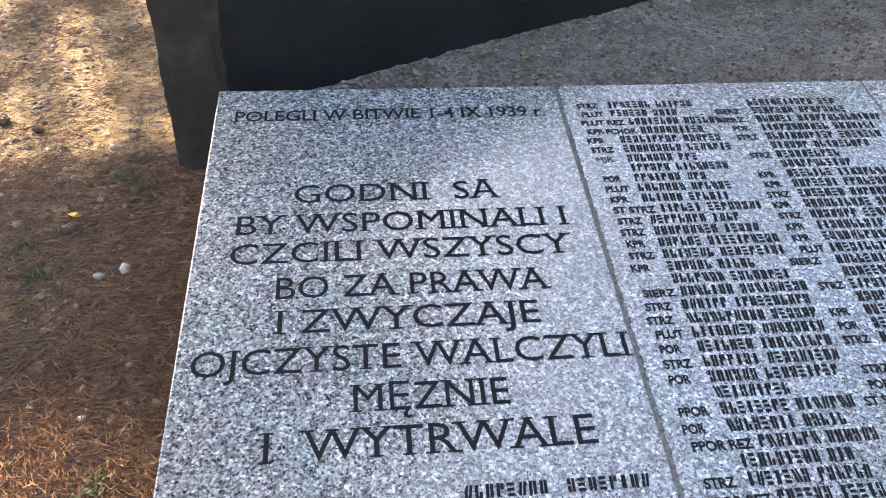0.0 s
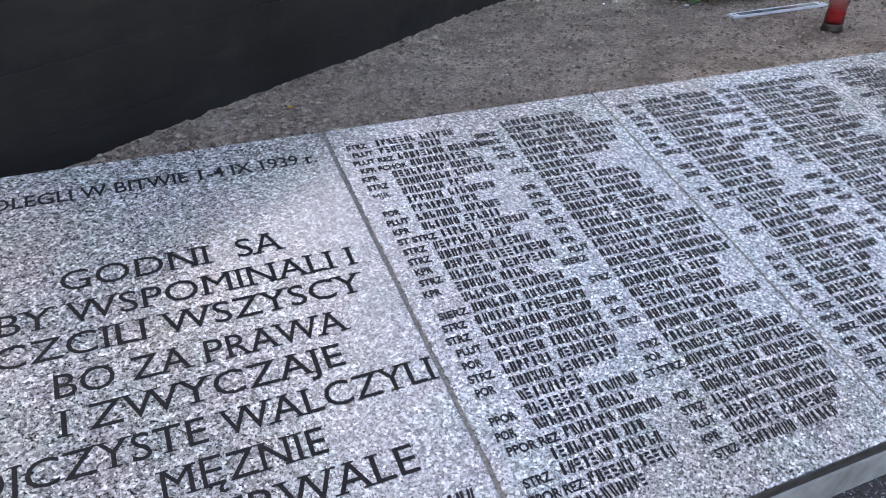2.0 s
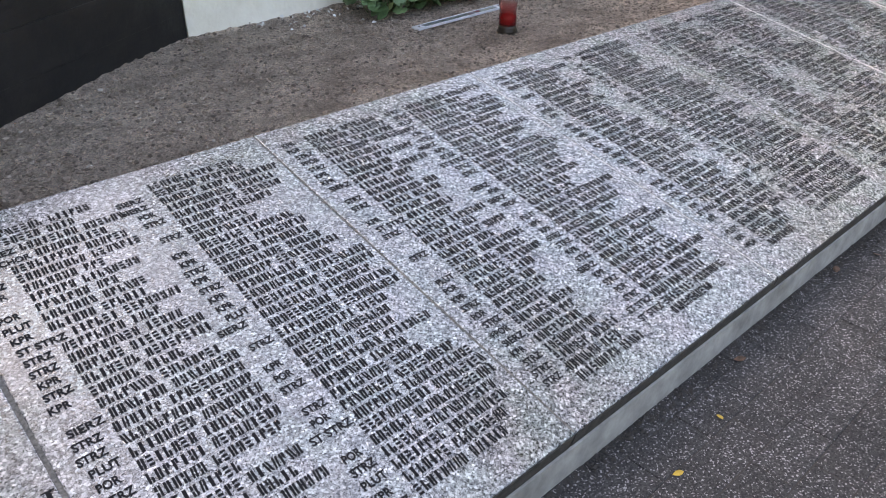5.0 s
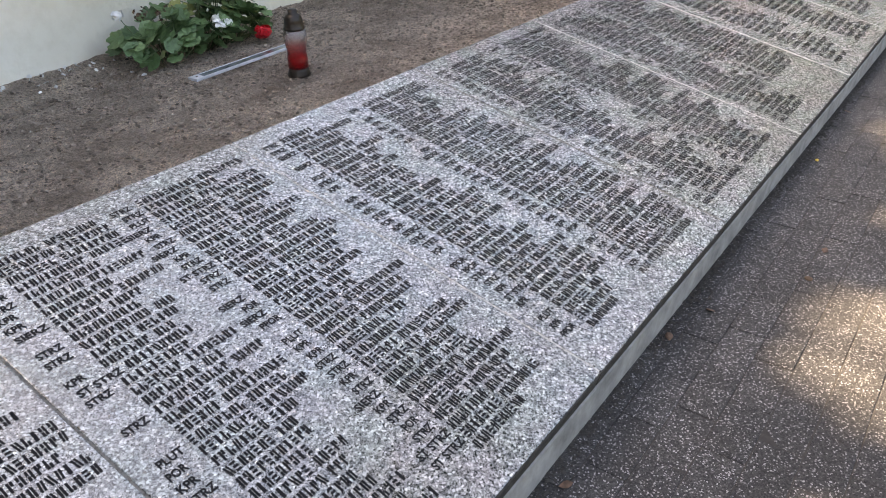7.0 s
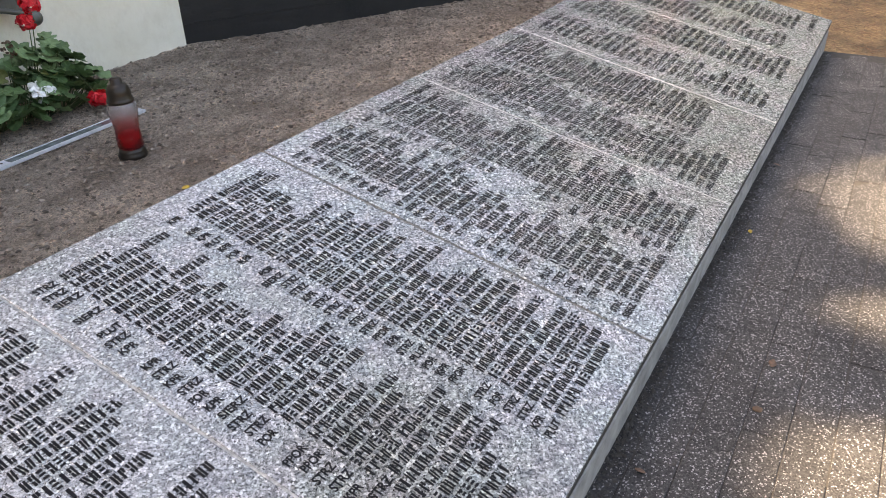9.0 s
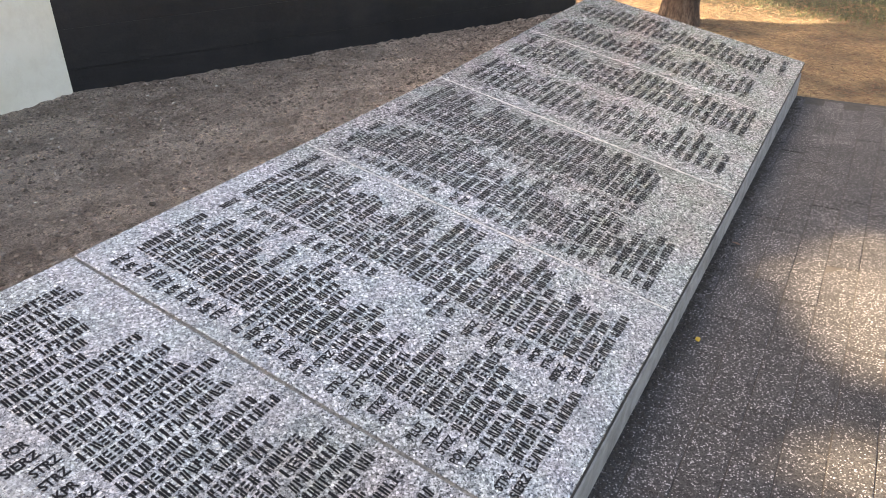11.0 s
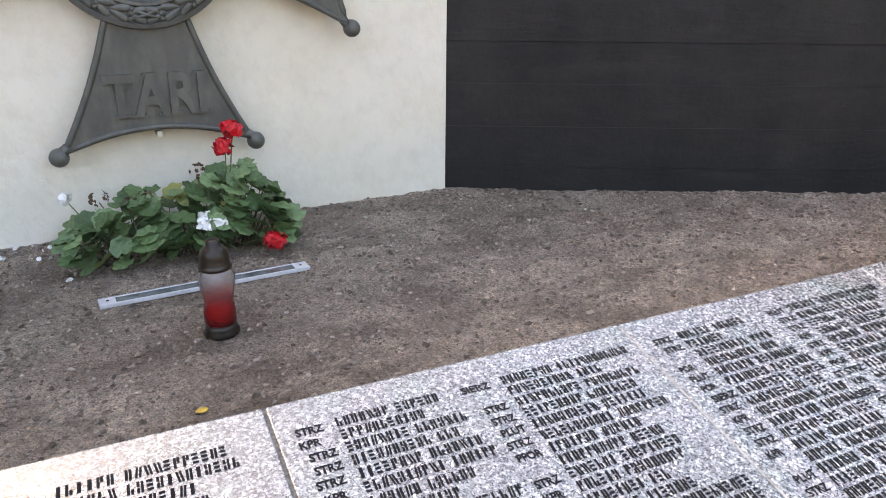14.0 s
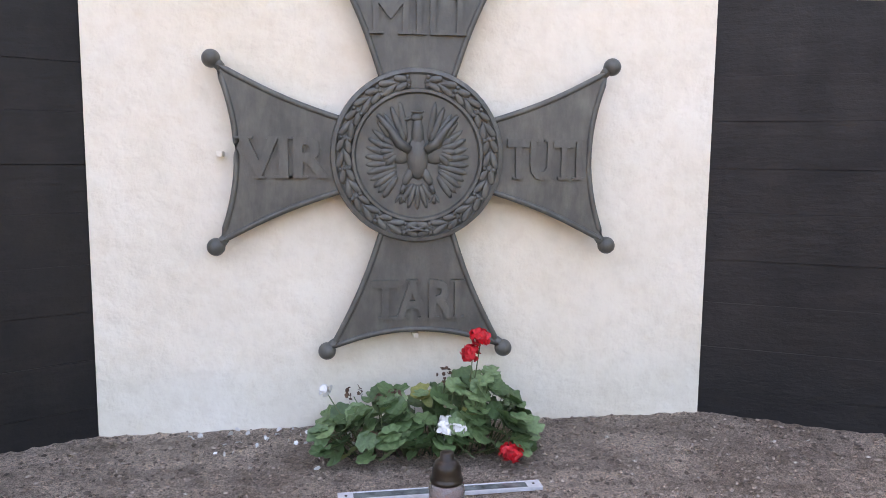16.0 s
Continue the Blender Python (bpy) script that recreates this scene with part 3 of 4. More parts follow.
    def lump(x, z, a, l, w, d=0.016, y=-0.032):
        d, y = d * 0.62, y + 0.004
        blob(bm, Matrix.Translation((x, y, z)) @ pose(0, 0, 0, 0, -a, 0) @ Matrix.Diagonal((l, d, w, 1)), 2)

    lump(0, -0.005, 90, 0.088, 0.042, 0.028)
    lump(0, 0.075, 90, 0.078, 0.024, 0.024)
    lump(-0.004, 0.142, 0, 0.024, 0.017, 0.02)
    lump(-0.034, 0.137, 20, 0.018, 0.007, 0.012)
    lump(0.0, 0.163, 0, 0.026, 0.006, 0.012)
    for s in (1, -1):
        tube(bm, [(0.03 * s, -0.036, 0.02), (0.07 * s, -0.040, 0.045), (0.105 * s, -0.038, 0.10), (0.150 * s, -0.034, 0.150)], [0.016, 0.020, 0.014, 0.007], 8)
        for k in range(14):
            a = 80 - k * 10.5
            ln = 0.080 - 0.0022 * k
            ox, oz = 0.040 + 0.034 * math.sin(radians(8 * k)), 0.045 - 0.009 * k
            c = (ox + ln * 1.05 * math.cos(radians(a))) * s
            z = oz + ln * 1.05 * math.sin(radians(a))
            lump(c, z, a if s > 0 else 180 - a, ln, 0.0135, 0.013, -0.028 - 0.002 * (k % 2))
        for k in range(7):
            a = 70 - k * 19
            c = (0.060 + 0.050 * math.cos(radians(a))) * s
            lump(c, 0.022 + 0.050 * math.sin(radians(a)), a if s > 0 else 180 - a, 0.036, 0.014, 0.016, -0.032)
        lump(0.075 * s, 0.015, 30 if s > 0 else 150, 0.055, 0.045, 0.018, -0.030)
        lump(0.034 * s, -0.075, -62 if s > 0 else 242, 0.042, 0.017, 0.016)
        tube(bm, [(0.05 * s, -0.034, -0.11), (0.062 * s, -0.035, -0.140)], [0.010, 0.008], 7)
        for t in (-28, 0, 28):
            lump(0.064 * s + 0.022 * math.sin(radians(t)), -0.156 - 0.004 * math.cos(radians(t)), -90 + t, 0.02, 0.006, 0.010)
    for t in (-34, -17, 0, 17, 34):
        lump(0.075 * math.sin(radians(t)), -0.085 - 0.070 * math.cos(radians(t)), -90 + t, 0.050, 0.011, 0.012, -0.030)
    part("bird_relief", bm, M_BRONZE, med, "bird with spread wings in low relief", smooth=True)
    for x, z in ((-0.735, 0.0), (0.0, -0.70), (0.60, 0.0), (-0.60, 0.0)):
        bm = bmesh.new()
        box(bm, x - 0.011, x + 0.011, 0.012, 0.085, z - 0.011, z + 0.011, 0.004)
        part("wall_bracket", bm, M_PLASTER, root, "whitewashed fixing block")


build_cross()

# ---- the grave light, the plaque and the geranium ----
M_LID = m_plain("dark_bronze_plastic", (0.03, 0.022, 0.016), 0.35, 0.3, 0.3, 30, 0)


def m_geranium():
    k = Mat("geranium_leaf", 0.5)
    c = k.ramp(k.random(), [(0.0, (0.06, 0.115, 0.042)), (0.6, (0.115, 0.195, 0.078)), (0.95, (0.17, 0.26, 0.115)), (1.0, (0.28, 0.28, 0.08))])
    k.color(k.mix(1.0, c, k.ramp(k.noise(70, 4), [(0.3, 0.75), (0.7, 1.2)]), "MULTIPLY"))
    k.bump(k.noise(160, 3), 0.002, 0.6)
    return k.m


M_GREEN = m_geranium()
M_STEM = m_plain("green_stem", (0.10, 0.13, 0.05), 0.6)
M_RED = m_plain("red_petal", (0.62, 0.012, 0.022), 0.5, 0, 0.35, 90)
M_WHITE = m_plain("white_petal", (0.82, 0.81, 0.78), 0.55, 0, 0.06, 90)
M_DRY = m_plain("dry_brown_petal", (0.12, 0.07, 0.045), 0.8, 0, 0.5, 90)
M_FRAME = m_plain("white_metal_frame", (0.62, 0.63, 0.66), 0.45, 0.2, 0.15, 30, 0.0005)
M_INSERT = m_plain("dark_glossy_insert", (0.13, 0.15, 0.15), 0.15, 0, 0.6, 24, 0)


def m_grave_glass():
    k = Mat("red_and_clear_glass", 0.03)
    sep = k.n.new("ShaderNodeSeparateXYZ")
    k.l.new(k.co, sep.inputs[0])
    mp = k.n.new("ShaderNodeMapRange")
    mp.inputs["From Min"].default_value, mp.inputs["From Max"].default_value = 0.28, 0.50
    k.l.new(sep.outputs["Z"], mp.inputs["Value"])
    c = k.ramp(mp.outputs[0], [(0.0, (0.55, 0.01, 0.02)), (0.40, (0.70, 0.05, 0.06)), (0.60, (0.80, 0.42, 0.40)), (0.75, (0.80, 0.78, 0.77))])
    k.color(c)
    k.b.inputs["Transmission Weight"].default_value = 0.9
    k.b.inputs["IOR"].default_value = 1.45
    k.bump(k.noise(34, 3), 0.012, 0.8)
    return k.m


def build_grave_light():
    root = empty("grave_light", Matrix.Translation((3.39, 2.555, SOIL_Z + 0.004)))
    tagged(root, "red glass grave candle with a dark bullet-shaped lid on the soil", "grave candle")
    bm = bmesh.new()
    seg = 36
    prof = [(0.047, 0.0), (0.050, 0.010), (0.046, 0.016), (0.046, 0.026), (0.043, 0.037)]
    lathe(bm, prof, seg)
    for v in bm.verts:
        if v.co.z < 0.024:
            a = math.atan2(v.co.y, v.co.x)
            s = 1 + 0.045 * math.cos(a * 18)
            v.co.x, v.co.y = v.co.x * s, v.co.y * s
    part("base", bm, M_LID, root, "dark ribbed plastic foot", smooth=True)
    bm = bmesh.new()
    outer = [(0.040, 0.036), (0.045, 0.044), (0.0445, 0.075), (0.041, 0.105), (0.044, 0.130), (0.0495, 0.160), (0.051, 0.183), (0.047, 0.200), (0.040, 0.206)]
    inner = [(r - 0.004, z) for r, z in outer[::-1][:-1]] + [(0.036, 0.042)]
    lathe(bm, outer + inner, 40)
    g = part("glass_body", bm, m_grave_glass(), root, "glass red below and clear above", smooth=True)
    g.visible_shadow = False
    bm = bmesh.new()
    lathe(bm, [(0.034, 0.044), (0.036, 0.07), (0.034, 0.092), (0.010, 0.094)], 24)
    part("candle_insert", bm, m_plain("red_wax", (0.60, 0.012, 0.02), 0.35, 0, 0.2, 30), root, smooth=True)
    bm = bmesh.new()
    lathe(bm, [(0.043, 0.203), (0.046, 0.206), (0.046, 0.214), (0.042, 0.217), (0.0425, 0.222), (0.0405, 0.226), (0.0405, 0.238), (0.039, 0.249), (0.035, 0.259), (0.028, 0.267), (0.020, 0.271), (0.0195, 0.287), (0.015, 0.290)], 32)
    part("lid", bm, M_LID, root, "dark bronze-coloured bullet-shaped lid", smooth=True)


def build_plaque():
    a, b = Vector((3.08, 2.902, 0)), Vector((3.755, 2.944, 0))
    ang = math.degrees(math.atan2(b.y - a.y, b.x - a.x))
    mid = (a + b) / 2
    root = empty("ground_plaque", pose(mid.x, mid.y, SOIL_Z + 0.006, 0, 0, ang))
    tagged(root, "narrow white-framed plaque with a dark insert, lying on the soil", "plaque")
    l = (b - a).length / 2
    bm = bmesh.new()
    for x0, x1, y0, y1 in ((-l, l, -0.028, -0.021), (-l, l, 0.021, 0.028), (-l, -l + 0.05, -0.021, 0.021), (l - 0.05, l, -0.021, 0.021)):
        box(bm, x0, x1, y0, y1, -0.004, 0.009, 0.0015)
    part("frame", bm, M_FRAME, root, "white metal frame")
    bm = bmesh.new()
    box(bm, -l + 0.05, l - 0.05, -0.021, 0.021, -0.004, 0.007)
    part("insert", bm, M_INSERT, root, "dark glossy strip")
    for x in (-l + 0.026, l - 0.026):
        bm = bmesh.new()
        lathe(bm, [(0.005, 0.008), (0.005, 0.0105), (0.003, 0.0115)], 10, Matrix.Translation((x, 0, 0)))
        part("screw", bm, M_LID, root)


def leaf_mesh(name, seed):
    rnd = random.Random(seed)
    bm = bmesh.new()
    n = 28
    mid = bm.verts.new((0, 0, 0))
    inner, rim = [], []
    for k in range(n):
        a = 2 * math.pi * (k + 0.5) / n
        notch = 1 - 0.55 * math.exp(-((a - math.pi) / 0.22) ** 2)
        r = (1 + 0.085 * math.cos(a * 7) + 0.03 * math.cos(a * 21)) * notch
        cup = 0.10 * r * r + 0.06 * math.cos(a * 7 + 0.5)
        rim.append(bm.verts.new((r * math.cos(a), r * math.sin(a), cup + rnd.uniform(-0.03, 0.03))))
        inner.append(bm.verts.new((0.55 * r * math.cos(a), 0.55 * r * math.sin(a), 0.03 + 0.04 * math.cos(a * 7))))
    for k in range(n):
        j = (k + 1) % n
        bm.faces.new((mid, inner[k], inner[j]))
        bm.faces.new((inner[k], rim[k], rim[j], inner[j]))
    me = bpy.data.meshes.new(name)
    bm.to_mesh(me)
    bm.free()
    for p in me.polygons:
        p.use_smooth = True
    me.materials.append(M_GREEN)
    return me


def mound(x):
    """Top of the leaf mass over the soil."""
    return 0.09 + 0.13 * math.exp(-((x - 3.27) / 0.21) ** 2) + 0.205 * math.exp(-((x - 3.60) / 0.15) ** 2)


def bloom(bm, c, r, count, rnd, petal=0.018, flat=0.75):
    for k in range(count):
        d = Vector((rnd.gauss(0, 1), rnd.gauss(0, 1), rnd.gauss(0.3, 1))).normalized()
        p = Vector(c) + Vector((d.x * r, d.y * r, d.z * r * flat))
        q = d.to_track_quat("Z", "X").to_matrix().to_4x4()
        s = petal * rnd.uniform(0.75, 1.2)
        m = Matrix.Translation(p) @ q @ pose(0, 0, 0, rnd.uniform(-40, 40), rnd.uniform(-40, 40), rnd.uniform(0, 360))
        vs = [bm.verts.new(m @ Vector((s * x, s * y, s * z))) for x, y, z in ((-0.5, -0.7, 0), (0.5, -0.7, 0), (0.95, 0.25, 0.25), (0.4, 0.95, 0.12), (-0.4, 0.95, 0.12), (-0.95, 0.25, 0.25))]
        bm.faces.new(vs)


def build_geranium():
    root = empty("geranium", Matrix.Translation((3.38, 3.27, SOIL_Z + 0.01)))
    tagged(root, "bushy green geranium with red and white blooms at the wall", "geranium")
    rnd = random.Random(12)
    leaves = [leaf_mesh("leaf", s) for s in range(5)]
    inv = Vector((3.38, 3.27, 0.0))
    tops = []
    for k in range(230):
        x = rnd.uniform(3.0, 3.80)
        y = 3.28 + rnd.uniform(-0.16, 0.15)
        if 135 <= k < 180:
            x, y = rnd.gauss(3.60, 0.10), 3.28 + rnd.uniform(-0.13, 0.12)
        elif 105 <= k < 135:
            x, y = rnd.uniform(3.05, 3.82), rnd.uniform(3.11, 3.2)
        h = mound(x) * (1 - 0.45 * abs((y - 3.28) / 0.17) ** 2)
        z = h * (rnd.uniform(0.30, 1.0) if k % 3 else rnd.uniform(0.85, 1.05)) * (1.0 if y > 3.18 else 0.75)
        s = rnd.uniform(0.029, 0.050)
        tilt = rnd.uniform(8, 62)
        toward = math.degrees(math.atan2(-(y - 3.30) - 0.16, (x - 3.4) * 0.8)) + rnd.uniform(-85, 85)
        ob = new("leaf", leaves[k % 5])
        ob.parent = root
        ob.matrix_basis = Matrix.Translation((x - inv.x, y - inv.y, z)) @ pose(0, 0, 0, 0, 0, toward) @ pose(0, 0, 0, 0, tilt, 0) @ pose(0, 0, 0, 0, 0, rnd.uniform(0, 360)) @ Matrix.Scale(s, 4)
        if k % 2 == 0:
            base = ((x - inv.x) * 0.72 + rnd.uniform(-0.04, 0.04), (y - inv.y) * 0.4, 0)
            st = bmesh.new()
            tube(st, [base, ((base[0] + x - inv.x) / 2, (base[1] + y - inv.y) / 2 - 0.01, z * 0.6), (x - inv.x, y - inv.y, z)], [0.0028, 0.0022, 0.0016], 5)
            part("stem", st, M_STEM, root, smooth=True)
    # flower stalks
    for p, q in (((0.17, 0.0, 0.15), (0.215, -0.005, 0.41)), ((0.16, 0, 0.15), (0.185, -0.01, 0.35)), ((-0.27, 0.0, 0.05), (-0.345, 0.02, 0.22)), ((0.07, -0.04, 0.1), (0.085, -0.10, 0.10)),
                 ((0.25, -0.06, 0.2), (0.30, -0.15, 0.075)), ((-0.22, 0, 0.1), (-0.25, 0.0, 0.215)), ((0.06, 0, 0.14), (0.085, 0.0, 0.27)), ((-0.10, 0, 0.12), (-0.10, 0, 0.2))):
        mid = tuple((a + b) / 2 + 0.008 for a, b in zip(p, q))
        st = bmesh.new()
        tube(st, [p, mid, q], [0.003, 0.0025, 0.002], 6)
        part("stem", st, M_STEM, root, smooth=True)
    for c, r, n in (((0.215, -0.005, 0.430), 0.033, 46), ((0.180, -0.012, 0.372), 0.030, 40), ((0.305, -0.16, 0.045), 0.036, 54)):
        bm = bmesh.new()
        bloom(bm, c, r, n, rnd, 0.016)
        part("flower_head", bm, M_RED, root, "bright red bloom")
    for c, r, n in (((-0.352, 0.02, 0.235), 0.020, 12), ((0.070, -0.12, 0.120), 0.030, 22), ((0.118, -0.11, 0.128), 0.026, 20), ((0.080, -0.10, 0.150), 0.018, 8)):
        bm = bmesh.new()
        bloom(bm, c, r, n, rnd, 0.017)
        part("flower_head", bm, M_WHITE, root, "white bloom")
    for c, r, n in (((-0.25, 0.0, 0.225), 0.030, 24), ((0.085, 0.0, 0.285), 0.028, 20), ((-0.105, 0.0, 0.205), 0.03, 20), ((-0.16, 0, 0.20), 0.018, 10)):
        bm = bmesh.new()
        bloom(bm, c, r, n, rnd, 0.008, 1.1)
        part("flower_head", bm, M_DRY, root, "withered brown flower head")


build_grave_light()
build_plaque()
build_geranium()

# ---- trees ----


def build_tree(x, y, z, r, height, lean, crown_c, crown_r, count, leaf, seed, lit_spots=(), label=""):
    rnd = random.Random(seed)
    root = empty("pine_tree", Matrix.Translation((x, y, z)))
    tagged(root, label, "tree", "pines round the memorial")
    bm = bmesh.new()
    seg, rings = 40, 90
    prev = None
    for k in range(rings + 1):
        t = (k / rings) ** 1.6
        h = height * t - 0.12
        rad = r * (1 - 0.72 * t) * (1 + 0.28 * math.exp(-max(h, 0) / 0.12))
        ring = []
        for i in range(seg):
            a = 2 * math.pi * i / seg
            n = noise.noise((math.cos(a) * 3.2, math.sin(a) * 3.2, h * 3.5 + seed)) * 0.09 + noise.noise((math.cos(a) * 9, math.sin(a) * 9, h * 9)) * 0.05
            rr = rad * (1 + n)
            ring.append(bm.verts.new((lean[0] * h + rr * math.cos(a), lean[1] * h + rr * math.sin(a), h)))
        if prev:
            for i in range(seg):
                bm.faces.new((prev[i], prev[(i + 1) % seg], ring[(i + 1) % seg], ring[i]))
        prev = ring
    bm.faces.new(prev)
    part("trunk", bm, M_BARK, root, smooth=True)
    cc = Vector(crown_c) - Vector((x, y, z))
    bm = bmesh.new()
    for k in range(16):
        d = Vector((rnd.gauss(0, 1), rnd.gauss(0, 1), rnd.gauss(0, 0.6))).normalized()
        tip = cc + Vector((d.x * crown_r[0], d.y * crown_r[1], d.z * crown_r[2])) * 0.8
        h0 = min(height * 0.97, max(height * 0.45, cc.z - crown_r[2] * rnd.uniform(0, 0.9)))
        st = Vector((lean[0] * h0, lean[1] * h0, h0))
        tube(bm, [st, st.lerp(tip, 0.5) + Vector((0, 0, 0.25)), tip], [r * 0.22, r * 0.13, 0.02], 6)
    part("limb", bm, M_BARK, root, smooth=True)
    # crown: many small sprays in clumps, left out where they would shade chosen spots
    clumps = []
    for k in range(90):
        d = Vector((rnd.gauss(0, 1), rnd.gauss(0, 1), rnd.gauss(0, 1))).normalized() * rnd.random() ** 0.4
        clumps.append(cc + Vector((d.x * crown_r[0], d.y * crown_r[1], d.z * crown_r[2])))
    verts, faces = [], []
    for k in range(count):
        c = rnd.choice(clumps) + Vector((rnd.gauss(0, 0.45), rnd.gauss(0, 0.45), rnd.gauss(0, 0.35)))
        w = c + Vector((x, y, z))
        t = w.z / sun_dir.z
        gx, gy = w.x - sun_dir.x * t, w.y - sun_dir.y * t
        q = Euler((rnd.uniform(0, 6.3), rnd.uniform(0, 6.3), rnd.uniform(0, 6.3))).to_matrix()
        s = leaf * rnd.uniform(0.7, 1.3)
        if any(((gx - a) / (rx + s * 0.35)) ** 2 + ((gy - b) / (ry + s * 0.35)) ** 2 < 1 for a, b, rx, ry in lit_spots):
            continue
        o = len(verts)
        for px, py, pz in ((-1, 0, 0), (0, -0.45, 0.1), (1, 0, 0), (0, 0.45, 0.1)):
            verts.append(tuple(c + q @ Vector((px * s, py * s, pz * s))))
        faces.append((o, o + 1, o + 2, o + 3))
    crown = mesh_part("crown", verts, faces, M_PINE, root)
    return root


build_tree(8.42, 1.66, outer_height(8.42, 1.66), 0.132, 11.0, (0.035, -0.02), (8.9, 1.5, 10.2), (2.0, 2.0, 1.8), 2500, 0.16, 3, label="pine trunk with flaking orange-brown bark beside the slabs")
# ground ellipses (x, y, rx, ry) kept sunlit by openings cut in the crowns
LIT_SPOTS = [(3.12, 0.02, 0.34, 0.34), (4.88, 0.0, 0.48, 0.38), (2.40, -0.06, 0.15, 0.22), (4.0, 0.08, 0.15, 0.14), (-0.95, 3.2, 1.35, 1.22), (-0.58, 0.80, 0.38, 0.38), (9.25, 1.9, 0.65, 1.35), (4.1, -0.9, 0.5, 0.3)]
# unseen tall pines, added up the sun's direction so their crowns shade the memorial
build_tree(-8.6, 14.4, 0.0, 0.24, 16.5, (0, 0), (-8.2, 13.9, 14.5), (2.9, 2.7, 3.0), 21000, 0.13, 11, LIT_SPOTS, "unseen tall pine, its dense crown placed to shade the memorial")
build_tree(-4.6, 15.0, 0.0, 0.26, 17.5, (0, 0), (-4.6, 14.2, 15.0), (3.2, 2.8, 3.2), 25000, 0.13, 12, LIT_SPOTS, "unseen tall pine, its dense crown placed to shade the memorial")
build_tree(-7.0, 22.8, 0.0, 0.33, 27.0, (0, 0), (-7.0, 22.4, 24.0), (3.1, 2.9, 3.6), 9500, 0.22, 13, LIT_SPOTS, "unseen tall pine, its dense crown placed to shade the memorial")
build_tree(-3.0, 23.8, 0.0, 0.33, 27.0, (0, 0), (-3.0, 23.4, 24.0), (3.0, 2.8, 3.6), 7500, 0.22, 14, LIT_SPOTS, "unseen tall pine, its dense crown placed to shade the memorial")
# two unseen nearer pines, added to cut skylight and darken the first slab's reflection
build_tree(-1.6, 5.4, 0.1, 0.20, 8.8, (0.06, -0.09), (-0.75, 3.75, 7.0), (1.75, 1.75, 1.3), 7500, 0.13, 15, LIT_SPOTS, "unseen pine behind the black wing wall, added to darken slab reflections")
build_tree(-4.4, 2.9, 0.1, 0.18, 7.5, (0.05, -0.03), (-3.1, 1.9, 5.9), (2.3, 2.6, 1.2), 8000, 0.13, 16, LIT_SPOTS, "unseen low pine beside the memorial, added to block skylight")


def build_far_woods():
    """The woods that close the horizon all round, far behind everything."""
    rnd = random.Random(90)
    verts, faces = [], []
    trunks_v, trunks_f = [], []
    for k in range(170):
        a = 2 * math.pi * (k + rnd.uniform(-0.4, 0.4)) / 170
        r = rnd.uniform(24, 34)
        cx, cy = 3.5 + r * math.cos(a), 1.5 + r * math.sin(a)
        top = rnd.uniform(4.0, 7.0) if math.sin(a) < -0.25 else rnd.uniform(9.5, 15.0)
        if math.cos(a) > 0.75:
            top = rnd.uniform(15.0, 21.0)
        wide = rnd.uniform(1.6, 2.6) * (1.3 if top > 15 else 1.0)
        o = len(trunks_v)
        for z, rr in ((-0.3, 0.17), (top * 0.85, 0.06)):
            for i in range(7):
                b = 2 * math.pi * i / 7
                trunks_v.append((cx + rr * math.cos(b), cy + rr * math.sin(b), z))
        trunks_f += [(o + i, o + (i + 1) % 7, o + 7 + (i + 1) % 7, o + 7 + i) for i in range(7)]
        for j in range(190 if top < 15 else 420):
            z = top * (0.06 + 0.94 * rnd.random())
            w = wide * (1.05 - 0.75 * z / top) * rnd.random() ** 0.5
            b = rnd.uniform(0, 6.3)
            c = Vector((cx + w * math.cos(b), cy + w * math.sin(b), z))
            q = Euler((rnd.uniform(0, 6.3), rnd.uniform(0, 6.3), rnd.uniform(0, 6.3))).to_matrix()
            s = rnd.uniform(0.3, 0.65)
            o = len(verts)
            for px, py, pz in ((-1, 0, 0), (0, -0.5, 0.1), (1, 0, 0), (0, 0.5, 0.1)):
                verts.append(tuple(c + q @ Vector((px * s, py * s, pz * s))))
            faces.append((o, o + 1, o + 2, o + 3))
    tagged(mesh_part("far_woods", verts, faces, M_PINE), "dark pine woods round the clearing", "woods", kind="stuff")
    tagged(mesh_part("far_trunks", trunks_v, trunks_f, M_BARK), "trunks of the pine woods round the clearing", "woods", kind="stuff")


build_far_woods()

# ---- loose things on the ground ----
M_NEEDLE = m_leaf("fallen_needles", (0.026, 0.013, 0.008), (0.27, 0.135, 0.062))
M_STRAW = m_leaf("dry_grass", (0.14, 0.11, 0.04), (0.28, 0.21, 0.10))
M_BLADE = m_leaf("green_grass", (0.035, 0.06, 0.016), (0.095, 0.115, 0.04))
M_CONE = m_plain("pine_cone_brown", (0.11, 0.07, 0.045), 0.8, 0, 0.4, 60)
M_STONE = m_plain("grey_pebble", (0.33, 0.30, 0.26), 0.8, 0, 0.25, 40)
M_YELLOW = m_plain("yellow_leaf", (0.55, 0.36, 0.05), 0.6, 0, 0.3, 40)
ICO_V = [(1, 0, 0), (-1, 0, 0), (0, 1, 0), (0, -1, 0), (0, 0, 1), (0, 0, -1), (0.62, 0.62, 0.45), (-0.62, -0.55, 0.5)]
ICO_F = [(0, 6, 4), (6, 2, 4), (0, 2, 6), (2, 1, 4), (1, 7, 4), (7, 3, 4), (1, 3, 7), (3, 0, 4), (2, 0, 5), (1, 2, 5), (3, 1, 5), (0, 3, 5)]


